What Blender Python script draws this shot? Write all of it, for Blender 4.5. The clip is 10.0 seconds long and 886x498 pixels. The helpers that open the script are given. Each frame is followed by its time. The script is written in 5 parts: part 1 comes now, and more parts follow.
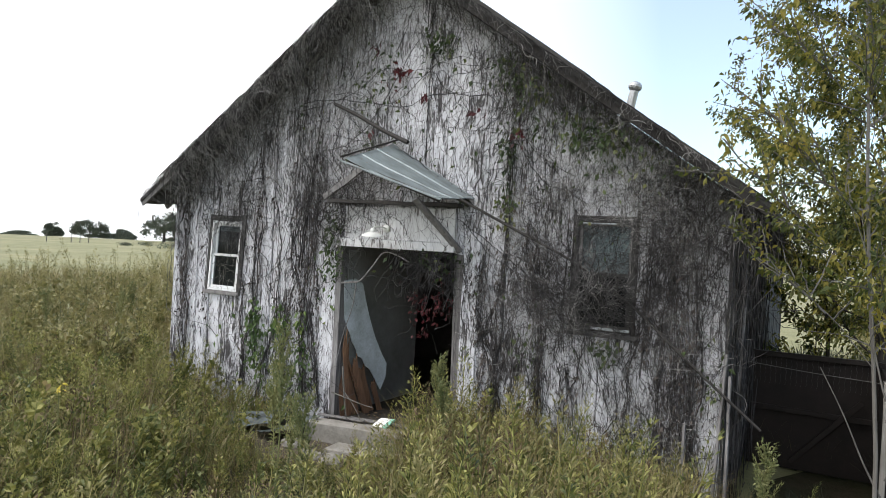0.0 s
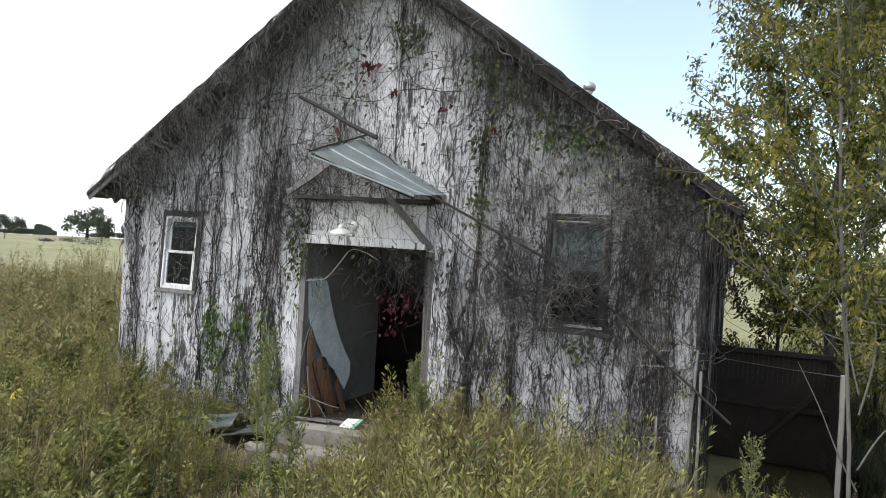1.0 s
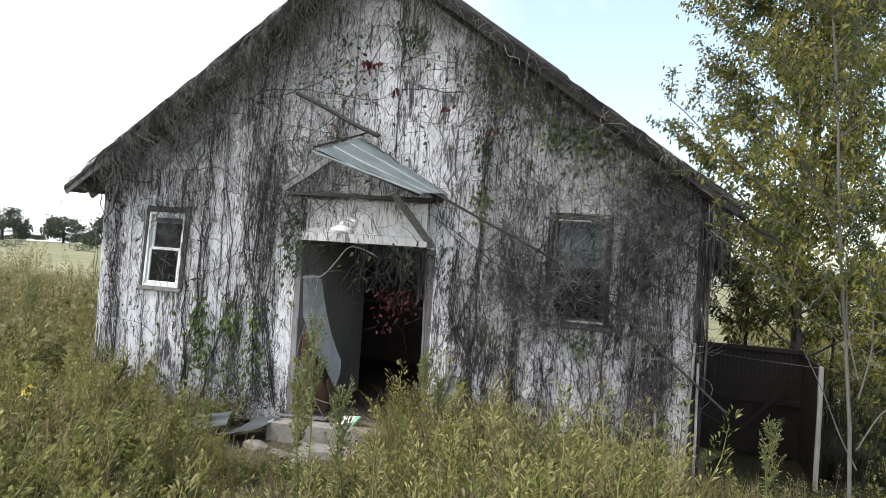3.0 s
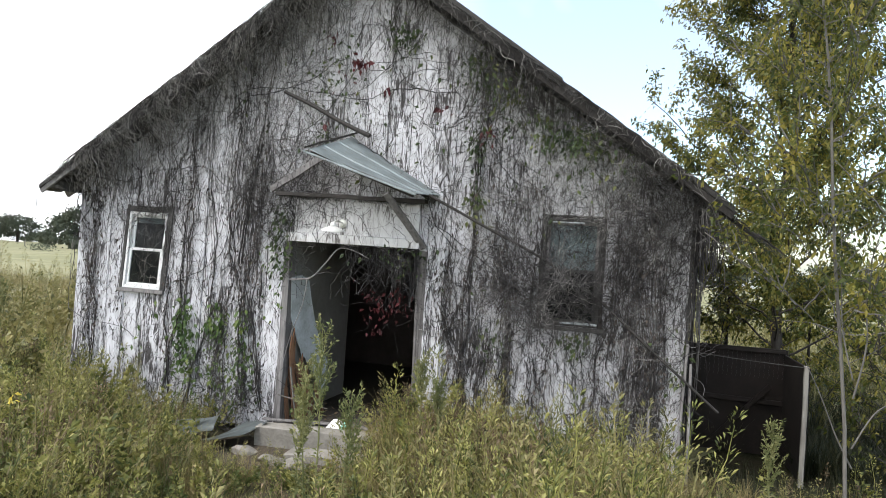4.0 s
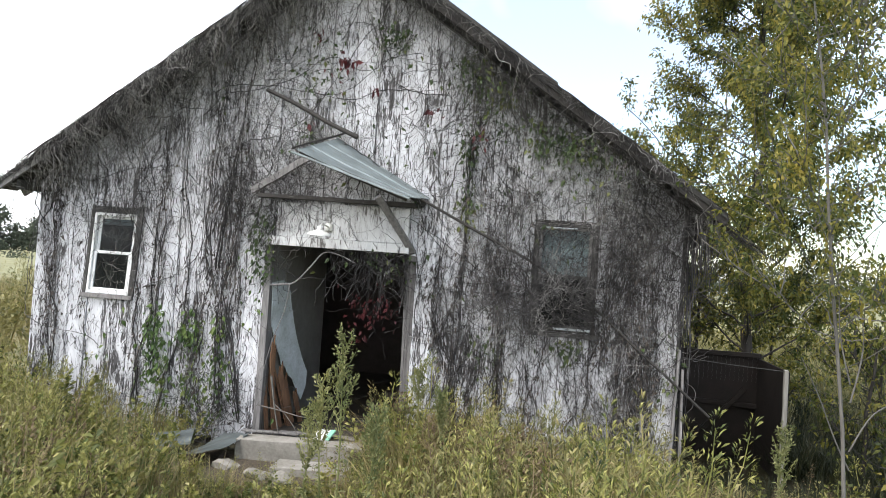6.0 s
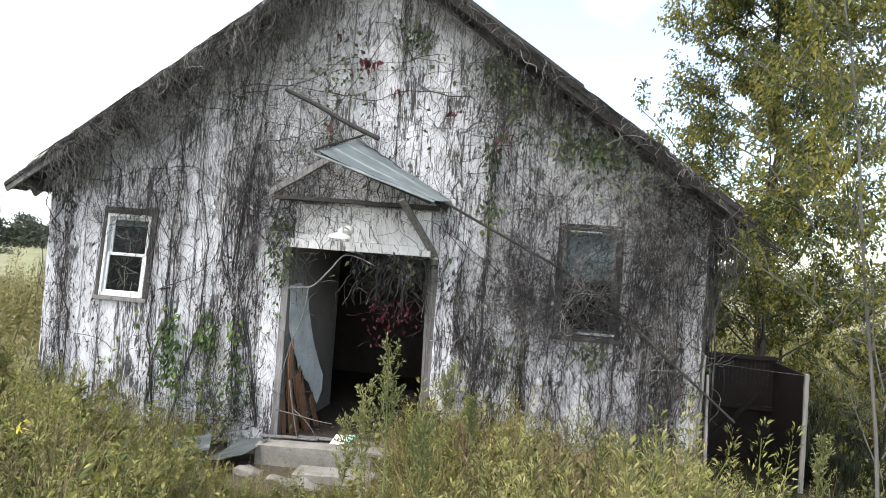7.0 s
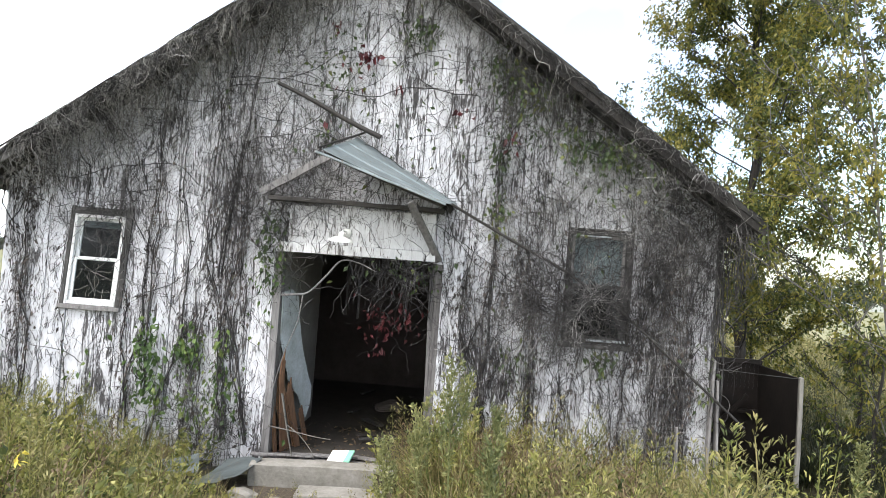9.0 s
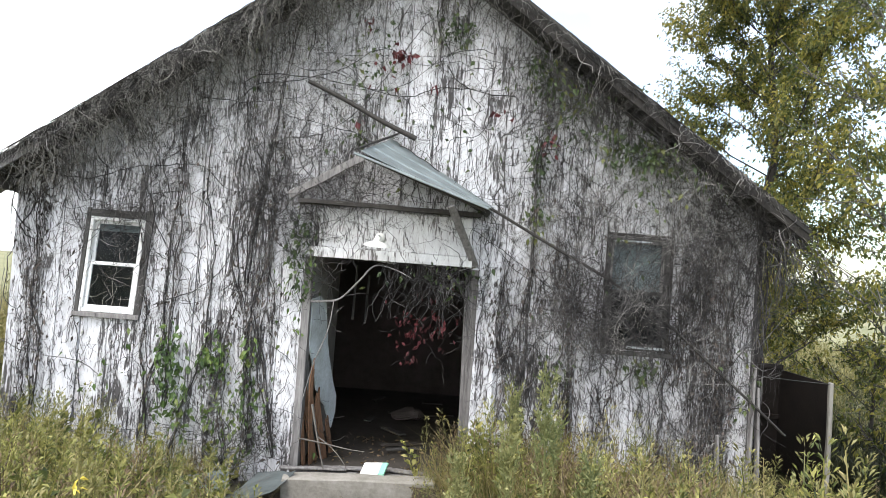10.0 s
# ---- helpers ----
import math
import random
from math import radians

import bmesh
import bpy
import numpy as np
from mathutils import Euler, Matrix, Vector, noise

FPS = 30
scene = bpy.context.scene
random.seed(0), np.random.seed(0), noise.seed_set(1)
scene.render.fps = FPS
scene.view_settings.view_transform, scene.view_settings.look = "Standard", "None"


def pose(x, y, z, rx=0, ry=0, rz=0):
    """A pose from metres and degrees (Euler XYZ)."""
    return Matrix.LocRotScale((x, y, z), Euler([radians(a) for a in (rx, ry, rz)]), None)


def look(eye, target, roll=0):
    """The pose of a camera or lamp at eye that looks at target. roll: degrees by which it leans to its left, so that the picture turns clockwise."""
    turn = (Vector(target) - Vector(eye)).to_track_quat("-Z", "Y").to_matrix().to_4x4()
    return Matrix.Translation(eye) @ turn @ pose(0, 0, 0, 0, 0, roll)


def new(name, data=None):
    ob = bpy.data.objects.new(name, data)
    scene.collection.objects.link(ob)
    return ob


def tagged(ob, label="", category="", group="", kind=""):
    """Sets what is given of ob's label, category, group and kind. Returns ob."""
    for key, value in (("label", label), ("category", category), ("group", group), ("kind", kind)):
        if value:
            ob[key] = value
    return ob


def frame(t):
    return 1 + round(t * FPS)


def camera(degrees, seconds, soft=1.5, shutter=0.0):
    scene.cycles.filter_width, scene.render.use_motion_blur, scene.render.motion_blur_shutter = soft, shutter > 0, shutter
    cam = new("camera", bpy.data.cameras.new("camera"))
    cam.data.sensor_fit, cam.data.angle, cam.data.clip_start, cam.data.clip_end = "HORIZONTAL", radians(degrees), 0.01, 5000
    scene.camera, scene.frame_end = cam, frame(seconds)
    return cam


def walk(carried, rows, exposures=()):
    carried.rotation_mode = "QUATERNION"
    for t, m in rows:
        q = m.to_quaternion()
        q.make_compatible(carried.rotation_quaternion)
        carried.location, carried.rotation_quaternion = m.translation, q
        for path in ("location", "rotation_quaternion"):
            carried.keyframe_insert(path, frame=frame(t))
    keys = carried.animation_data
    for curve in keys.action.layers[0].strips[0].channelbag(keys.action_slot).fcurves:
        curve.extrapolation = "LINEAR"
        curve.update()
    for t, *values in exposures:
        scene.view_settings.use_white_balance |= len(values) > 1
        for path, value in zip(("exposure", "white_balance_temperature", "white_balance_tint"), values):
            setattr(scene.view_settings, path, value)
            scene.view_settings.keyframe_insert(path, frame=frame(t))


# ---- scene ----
# The camera and its way
cam = camera(65.3, 10.0, 0.72)
PATH = [
    (0, (4.46, -6.961, 2.436), (3.49, -5.212, 2.419), 3.1),
    (0.5, (4.293, -6.978, 2.406), (3.415, -5.181, 2.395), 3.3),
    (1, (4.065, -7.063, 2.417), (3.263, -5.231, 2.402), 3.3),
    (1.5, (3.857, -7.135, 2.362), (3.099, -5.284, 2.357), 3.5),
    (2, (3.694, -7.253, 2.322), (2.975, -5.387, 2.323), 3.6),
    (2.5, (3.551, -7.377, 2.278), (2.88, -5.493, 2.287), 3.7),
    (4, (3.096, -7.491, 2.284), (2.57, -5.562, 2.302), 3.8),
    (4.5, (2.936, -7.496, 2.268), (2.465, -5.552, 2.293), 3.9),
    (5, (2.795, -7.464, 2.272), (2.377, -5.508, 2.302), 4.0),
    (6.5, (2.316, -7.482, 2.276), (1.985, -5.509, 2.314), 4.1),
    (7, (2.111, -7.461, 2.322), (1.795, -5.486, 2.352), 4.2),
    (7.5, (1.923, -7.419, 2.326), (1.616, -5.443, 2.36), 4.2),
    (8, (1.742, -7.358, 2.318), (1.484, -5.375, 2.355), 4.2),
    (8.5, (1.539, -7.311, 2.315), (1.347, -5.321, 2.354), 4.3),
    (9, (1.26, -7.228, 2.303), (1.152, -5.232, 2.352), 4.2),
    (9.5, (0.9, -7.127, 2.317), (0.849, -5.128, 2.37), 4.2),
    (10, (0.563, -7.04, 2.308), (0.545, -5.041, 2.364), 4.2),
]
walk(cam, [(t, look(eye, target, roll)) for t, eye, target, roll in PATH], [(0.0, -0.1), (2.5, 0.04), (4.5, 0.24), (7.5, 0.46), (10.0, 0.55)])

# Light: a bright, hazy sky and a weak, veiled sun
world = bpy.data.worlds.new("world")
scene.world = world
world.use_nodes = True
wn, wl = world.node_tree.nodes, world.node_tree.links
SUN_ELEVATION, SUN_AZIMUTH = radians(57), radians(222)
sky = wn.new("ShaderNodeTexSky")
sky.sky_type, sky.sun_disc = "NISHITA", False
sky.sun_elevation, sky.sun_rotation = SUN_ELEVATION, SUN_AZIMUTH
sky.air_density, sky.dust_density, sky.ozone_density = 1.0, 2.0, 1.0
wcoord = wn.new("ShaderNodeTexCoord")
wnoise = wn.new("ShaderNodeTexNoise")
wnoise.inputs["Scale"].default_value, wnoise.inputs["Detail"].default_value = 1.4, 5.0
wramp = wn.new("ShaderNodeMapRange")
wramp.inputs["From Min"].default_value, wramp.inputs["From Max"].default_value = 0.60, 0.84
wscale = wn.new("ShaderNodeMix")
wscale.data_type, wscale.blend_type = "RGBA", "MULTIPLY"
wscale.inputs["Factor"].default_value = 1.0
wscale.inputs["B"].default_value = (0.205, 0.207, 0.19, 1)
wmix = wn.new("ShaderNodeMix")
wmix.data_type = "RGBA"
wmix.inputs["B"].default_value = (1.35, 1.38, 1.42, 1)
wl.new(wcoord.outputs["Generated"], wnoise.inputs["Vector"])
wl.new(wnoise.outputs["Fac"], wramp.inputs["Value"])
wdot = wn.new("ShaderNodeVectorMath")
wdot.operation = "DOT_PRODUCT"
wdot.inputs[1].default_value = (-0.8, -0.45, -0.15)
whaze = wn.new("ShaderNodeMapRange")
whaze.inputs["To Min"].default_value = 0.13
whaze.inputs["From Min"].default_value, whaze.inputs["From Max"].default_value = -0.30, 0.14
wmax = wn.new("ShaderNodeMath")
wmax.operation = "MAXIMUM"
wl.new(wcoord.outputs["Generated"], wdot.inputs[0])
wl.new(wdot.outputs["Value"], whaze.inputs["Value"])
wl.new(whaze.outputs["Result"], wmax.inputs[0])
wl.new(wramp.outputs["Result"], wmax.inputs[1])
wl.new(wmax.outputs["Value"], wmix.inputs["Factor"])
wl.new(sky.outputs["Color"], wscale.inputs["A"])
wl.new(wscale.outputs["Result"], wmix.inputs["A"])
wl.new(wmix.outputs["Result"], wn["Background"].inputs["Color"])
wn["Background"].inputs["Strength"].default_value = 1.5

sun_data = bpy.data.lights.new("sun", "SUN")
sun_data.energy, sun_data.angle, sun_data.color = 2.7, radians(22), (1.0, 0.96, 0.91)
sun = new("sun", sun_data)
sun_way = Vector((math.sin(SUN_AZIMUTH) * math.cos(SUN_ELEVATION), math.cos(SUN_AZIMUTH) * math.cos(SUN_ELEVATION), math.sin(SUN_ELEVATION)))
sun.matrix_world = look(sun_way * 50, (0, 0, 0))

# ---- materials ----
class Mat:
    """A node material with short calls for the nodes that recur."""

    def __init__(self, name, rough=0.8, metal=0.0):
        self.m = bpy.data.materials.new(name)
        self.m.use_nodes = True
        self.n, self.l = self.m.node_tree.nodes, self.m.node_tree.links
        self.b = self.n["Principled BSDF"]
        self.b.inputs["Roughness"].default_value, self.b.inputs["Metallic"].default_value = rough, metal
        self.geo = self.n.new("ShaderNodeNewGeometry")

    def put(self, socket, value):
        if hasattr(value, "is_output"):
            self.l.new(value, socket)
        else:
            socket.default_value = value

    def place(self, scale):
        v = self.n.new("ShaderNodeVectorMath")
        v.operation = "MULTIPLY"
        self.l.new(self.geo.outputs["Position"], v.inputs[0])
        v.inputs[1].default_value = scale
        return v.outputs[0]

    def noise(self, scale, detail=4.0, rough=0.6, warp=0.0):
        t = self.n.new("ShaderNodeTexNoise")
        t.inputs["Scale"].default_value, t.inputs["Detail"].default_value = 1.0, detail
        t.inputs["Roughness"].default_value, t.inputs["Distortion"].default_value = rough, warp
        self.l.new(self.place(scale), t.inputs["Vector"])
        return t.outputs["Fac"]

    def span(self, value, a, b, c=0.0, d=1.0):
        r = self.n.new("ShaderNodeMapRange")
        self.put(r.inputs["Value"], value)
        for key, v in (("From Min", a), ("From Max", b), ("To Min", c), ("To Max", d)):
            r.inputs[key].default_value = v
        return r.outputs["Result"]

    def math(self, op, a, b):
        r = self.n.new("ShaderNodeMath")
        r.operation = op
        self.put(r.inputs[0], a)
        self.put(r.inputs[1], b)
        return r.outputs[0]

    def mix(self, fac, a, b, blend="MIX"):
        r = self.n.new("ShaderNodeMix")
        r.data_type, r.blend_type = "RGBA", blend
        self.put(r.inputs["Factor"], fac)
        self.put(r.inputs["A"], a)
        self.put(r.inputs["B"], b)
        return r.outputs["Result"]

    def ramp(self, fac, stops):
        r = self.n.new("ShaderNodeValToRGB")
        self.put(r.inputs["Fac"], fac)
        while len(r.color_ramp.elements) < len(stops):
            r.color_ramp.elements.new(0.5)
        for e, (p, c) in zip(r.color_ramp.elements, stops):
            e.position, e.color = p, c
        return r.outputs["Color"]

    def island(self):
        return self.geo.outputs["Random Per Island"]

    def each(self):
        return self.n.new("ShaderNodeObjectInfo").outputs["Random"]

    def done(self, color, bump=None, strength=0.4, depth=0.01, rough=None):
        self.put(self.b.inputs["Base Color"], color)
        if bump is not None:
            k = self.n.new("ShaderNodeBump")
            k.inputs["Strength"].default_value, k.inputs["Distance"].default_value = strength, depth
            self.put(k.inputs["Height"], bump)
            self.l.new(k.outputs["Normal"], self.b.inputs["Normal"])
        if rough is not None:
            self.put(self.b.inputs["Roughness"], rough)
        return self.m


def rgb(r, g, b):
    return (r, g, b, 1.0)


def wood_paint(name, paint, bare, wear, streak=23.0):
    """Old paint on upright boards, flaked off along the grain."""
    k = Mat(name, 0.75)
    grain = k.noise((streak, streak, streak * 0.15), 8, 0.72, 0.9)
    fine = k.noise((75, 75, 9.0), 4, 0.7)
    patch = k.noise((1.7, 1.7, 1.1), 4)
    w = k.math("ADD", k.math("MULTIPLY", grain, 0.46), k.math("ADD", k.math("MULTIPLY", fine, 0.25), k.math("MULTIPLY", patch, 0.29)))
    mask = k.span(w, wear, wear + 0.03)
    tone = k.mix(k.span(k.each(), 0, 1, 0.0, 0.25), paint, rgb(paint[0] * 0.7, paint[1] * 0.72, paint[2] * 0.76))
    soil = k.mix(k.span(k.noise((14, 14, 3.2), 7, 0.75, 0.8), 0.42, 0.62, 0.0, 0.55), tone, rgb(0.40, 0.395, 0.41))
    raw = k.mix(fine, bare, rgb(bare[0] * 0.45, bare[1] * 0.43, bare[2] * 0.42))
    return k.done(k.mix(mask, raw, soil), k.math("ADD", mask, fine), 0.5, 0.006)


def wood_bare(name, light, dark, streak=30.0, axis=2):
    k = Mat(name, 0.85)
    s = [streak, streak, streak]
    s[axis] = streak * 0.08
    g = k.noise(tuple(s), 6, 0.7, 0.5)
    p = k.noise((3, 3, 3), 3)
    return k.done(k.mix(k.span(p, 0.3, 0.7, 0.0, 0.5), k.mix(k.span(g, 0.3, 0.7), dark, light), dark), g, 0.5, 0.005)


def plant(name, stops, rough=0.6, trans=0.25):
    """Leaves and stems: colour by piece, and a slow drift over the ground."""
    k = Mat(name, rough)
    f = k.math("ADD", k.math("MULTIPLY", k.island(), 0.52), k.math("MULTIPLY", k.span(k.noise((3.6, 3.6, 2.0), 4), 0.37, 0.63), 0.48))
    c = k.ramp(f, stops)
    m = k.done(c)
    if trans:
        t = k.n.new("ShaderNodeBsdfTranslucent")
        k.l.new(c, t.inputs["Color"])
        x = k.n.new("ShaderNodeMixShader")
        x.inputs[0].default_value = trans
        k.l.new(k.b.outputs[0], x.inputs[1])
        k.l.new(t.outputs[0], x.inputs[2])
        k.l.new(x.outputs[0], k.n["Material Output"].inputs["Surface"])
    return m


def plain(name, color, rough=0.7, metal=0.0, scale=8.0, amount=0.35, bump=0.2):
    """One colour with worn and dirty patches at two sizes."""
    k = Mat(name, rough, metal)
    a, b = k.noise((scale, scale, scale), 5), k.noise((scale * 7, scale * 7, scale * 7), 3)
    dark = rgb(color[0] * (1 - amount), color[1] * (1 - amount), color[2] * (1 - amount * 1.1))
    c = k.mix(k.span(k.math("ADD", k.math("MULTIPLY", a, 0.7), k.math("MULTIPLY", b, 0.3)), 0.35, 0.65), dark, color)
    return k.done(c, b, bump, 0.004)


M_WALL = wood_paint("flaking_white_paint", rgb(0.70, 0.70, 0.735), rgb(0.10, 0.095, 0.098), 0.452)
M_TRIM = wood_paint("worn_white_trim", rgb(0.66, 0.66, 0.66), rgb(0.17, 0.16, 0.155), 0.45)
M_GREYWOOD = wood_bare("weathered_grey_wood", rgb(0.35, 0.335, 0.33), rgb(0.075, 0.07, 0.07))
M_JAMB = wood_bare("split_jamb_wood", rgb(0.27, 0.255, 0.25), rgb(0.05, 0.046, 0.046), 44)
M_DARKWOOD = wood_bare("old_and_shaded_wood", rgb(0.055, 0.048, 0.044), rgb(0.022, 0.02, 0.019))
M_BROWN = wood_bare("broken_brown_wood", rgb(0.30, 0.165, 0.09), rgb(0.09, 0.045, 0.028), 22)
M_OLD_SHADED_BOARD = wood_bare("old_and_shaded_board", rgb(0.10, 0.096, 0.093), rgb(0.035, 0.033, 0.032))
M_ROOF = plain("old_roofing", rgb(0.06, 0.058, 0.057), 0.9, 0, 6, 0.55, 0.8)
M_INSIDE = plain("dark_plaster", rgb(0.09, 0.075, 0.07), 0.9, 0, 2, 0.5)
M_PARTITION = plain("grey_wallboard", rgb(0.31, 0.31, 0.30), 0.8, 0, 1.6, 0.35)
M_FLOOR = plain("dark_floorboards", rgb(0.05, 0.042, 0.036), 0.8, 0, 4, 0.6, 0.5)
M_VINYL = plain("white_window_vinyl", rgb(0.78, 0.79, 0.80), 0.45, 0, 10, 0.12, 0.05)
M_PANEL = plain("pale_blue_white_paint", rgb(0.52, 0.57, 0.61), 0.6, 0, 5, 0.42, 0.3)
M_CONCRETE = plain("weathered_concrete", rgb(0.31, 0.29, 0.265), 0.9, 0, 5, 0.45, 0.6)
M_LAMP = plain("white_enamel", rgb(0.70, 0.70, 0.68), 0.35, 0, 12, 0.15, 0.05)
M_PIPE = plain("galvanised_pipe", rgb(0.55, 0.56, 0.57), 0.45, 0.7, 10, 0.3, 0.1)
# Rust, darkened further so that the pen's shade is in the colour.
M_SHADED_RUST = plain("shaded_rusted_sheet", rgb(0.017, 0.011, 0.009), 0.8, 0.1, 5, 0.6, 0.4)
M_WIRE = plain("dull_wire", rgb(0.11, 0.105, 0.10), 0.5, 0.6, 20, 0.3, 0.1)
M_PAPER = plain("white_card", rgb(0.8, 0.8, 0.78), 0.7, 0, 15, 0.1, 0.05)
M_GREEN = plain("green_print", rgb(0.26, 0.56, 0.42), 0.6, 0, 15, 0.1, 0.05)
M_BLIND = plain("pale_blind", rgb(0.6, 0.62, 0.62), 0.7, 0, 10, 0.15, 0.1)
M_BARK = wood_bare("rough_bark", rgb(0.075, 0.065, 0.057), rgb(0.022, 0.019, 0.017), 26)
M_PALEBARK = wood_bare("pale_bark", rgb(0.42, 0.40, 0.36), rgb(0.2, 0.18, 0.16), 30)
M_GREYBARK = wood_bare("grey_bark", rgb(0.19, 0.18, 0.16), rgb(0.08, 0.073, 0.066), 30)
M_VINE = plant("dry_vine_stems", [(0.0, rgb(0.009, 0.008, 0.0085)), (0.5, rgb(0.032, 0.029, 0.030)), (0.8, rgb(0.09, 0.085, 0.085)), (1.0, rgb(0.26, 0.25, 0.245))], 0.85, 0)
M_FIBRE = plant("creeper_fibres", [(0.0, rgb(0.05, 0.047, 0.049)), (0.5, rgb(0.15, 0.143, 0.147)), (1.0, rgb(0.30, 0.29, 0.295))], 0.9, 0)
M_PALEVINE = plant("pale_vine_stems", [(0.0, rgb(0.10, 0.095, 0.092)), (0.5, rgb(0.27, 0.26, 0.25)), (1.0, rgb(0.48, 0.465, 0.45))], 0.85, 0)
M_VINELEAF = plant("vine_leaves", [(0.0, rgb(0.016, 0.03, 0.012)), (0.6, rgb(0.06, 0.092, 0.028)), (1.0, rgb(0.18, 0.185, 0.055))])
M_IVY = plant("ivy_green", [(0.0, rgb(0.03, 0.06, 0.02)), (0.6, rgb(0.10, 0.165, 0.04)), (1.0, rgb(0.25, 0.29, 0.08))])
M_WITHER = plant("withered_leaves", [(0.0, rgb(0.018, 0.015, 0.014)), (0.5, rgb(0.06, 0.05, 0.045)), (1.0, rgb(0.16, 0.13, 0.115))], 0.85, 0.1)
M_REDLEAF = plant("red_vine_leaves", [(0.0, rgb(0.045, 0.012, 0.014)), (1.0, rgb(0.17, 0.026, 0.032))])
M_TREELEAF = plant("tree_leaves", [(0.0, rgb(0.016, 0.034, 0.010)), (0.4, rgb(0.083, 0.102, 0.021)), (0.72, rgb(0.255, 0.232, 0.042)), (1.0, rgb(0.40, 0.32, 0.072))], 0.5, 0.46)
M_WEED = plant("green_weeds", [(0.0, rgb(0.022, 0.034, 0.012)), (0.3, rgb(0.09, 0.11, 0.027)), (0.6, rgb(0.265, 0.26, 0.07)), (0.85, rgb(0.40, 0.37, 0.13)), (1.0, rgb(0.35, 0.26, 0.14))])
M_FIELD = plant("field_weeds", [(0.0, rgb(0.055, 0.06, 0.02)), (0.35, rgb(0.15, 0.145, 0.05)), (0.75, rgb(0.29, 0.255, 0.10)), (1.0, rgb(0.40, 0.335, 0.18))])
M_TALL = plant("tall_weed_green", [(0.0, rgb(0.07, 0.095, 0.035)), (0.5, rgb(0.17, 0.185, 0.07)), (1.0, rgb(0.36, 0.34, 0.15))])
M_DEADWEED = plant("dead_weeds", [(0.0, rgb(0.04, 0.028, 0.018)), (0.5, rgb(0.13, 0.09, 0.05)), (1.0, rgb(0.27, 0.2, 0.12))], 0.8, 0.1)
# Tree shade is put into these greens, far darker than the other grass.
M_SHADED_GRASS = plant("tree_shaded_grass", [(0.0, rgb(0.009, 0.014, 0.007)), (0.5, rgb(0.026, 0.034, 0.013)), (1.0, rgb(0.09, 0.082, 0.035))])
M_DRY = plant("dry_grass_blades", [(0.0, rgb(0.10, 0.085, 0.035)), (0.5, rgb(0.22, 0.185, 0.075)), (1.0, rgb(0.38, 0.30, 0.15))])
M_GRASS = plant("green_grass_blades", [(0.0, rgb(0.045, 0.075, 0.02)), (0.5, rgb(0.12, 0.15, 0.04)), (1.0, rgb(0.25, 0.25, 0.09))])
M_YELLOW = plant("yellow_leaves", [(0.0, rgb(0.55, 0.42, 0.05)), (1.0, rgb(0.75, 0.6, 0.1))])
# Lightened grey-green: distance haze is put into the leaf colour.
M_FARLEAF = plant("hazed_far_leaves", [(0.0, rgb(0.035, 0.045, 0.03)), (1.0, rgb(0.095, 0.11, 0.07))], 0.8, 0)


def tin_material(name, tone):
    k = Mat(name, 0.5, 0.45)
    a, b = k.noise((3, 9, 3), 4), k.noise((40, 40, 40), 3)
    c = k.mix(k.span(a, 0.35, 0.7), rgb(0.33 * tone, 0.38 * tone, 0.39 * tone), rgb(0.19 * tone, 0.22 * tone, 0.225 * tone))
    return k.done(k.mix(k.span(b, 0.62, 0.75), c, rgb(0.2, 0.14, 0.1)), b, 0.15, 0.003)


def ground_material():
    k = Mat("pasture_ground", 0.95)
    a, b, c = k.noise((0.07, 0.07, 0.07), 6, 0.7), k.noise((0.5, 0.5, 0.5), 6, 0.7), k.noise((14, 14, 14), 3)
    grass = k.mix(k.span(a, 0.38, 0.62), rgb(0.20, 0.195, 0.09), rgb(0.33, 0.295, 0.16))
    return k.done(k.mix(k.span(k.math("ADD", k.math("MULTIPLY", b, 0.6), k.math("MULTIPLY", c, 0.4)), 0.35, 0.65), rgb(0.13, 0.135, 0.06), grass), c, 0.6, 0.03)


def soil_material():
    k = Mat("leaf_litter_soil", 0.95)
    b, c = k.noise((3, 3, 3), 5), k.noise((40, 40, 40), 3)
    return k.done(k.mix(k.span(c, 0.35, 0.65), rgb(0.035, 0.027, 0.02), k.mix(b, rgb(0.075, 0.057, 0.04), rgb(0.125, 0.098, 0.065))), c, 0.8, 0.02)


# Ground with the shade of the trees painted in as dark tones.
def ground_shade_material():
    k = Mat("tree_shade_ground", 1.0)
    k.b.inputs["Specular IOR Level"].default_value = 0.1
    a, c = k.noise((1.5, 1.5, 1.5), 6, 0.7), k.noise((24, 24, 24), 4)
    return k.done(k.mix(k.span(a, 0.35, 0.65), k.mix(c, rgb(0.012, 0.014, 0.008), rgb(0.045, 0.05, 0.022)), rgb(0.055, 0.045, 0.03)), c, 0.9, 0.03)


def glass_material():
    k = Mat("dusty_glass", 0.08)
    k.b.inputs["Transmission Weight"].default_value = 1.0
    k.b.inputs["IOR"].default_value = 1.22
    k.b.inputs["Base Color"].default_value = rgb(0.34, 0.40, 0.42)
    d = k.n.new("ShaderNodeBsdfDiffuse")
    d.inputs["Color"].default_value = rgb(0.22, 0.24, 0.25)
    x = k.n.new("ShaderNodeMixShader")
    k.l.new(k.span(k.noise((6, 6, 6), 4), 0.3, 0.8, 0.0, 0.035), x.inputs[0])
    k.l.new(k.b.outputs[0], x.inputs[1])
    k.l.new(d.outputs[0], x.inputs[2])
    k.l.new(x.outputs[0], k.n["Material Output"].inputs["Surface"])
    return k.m


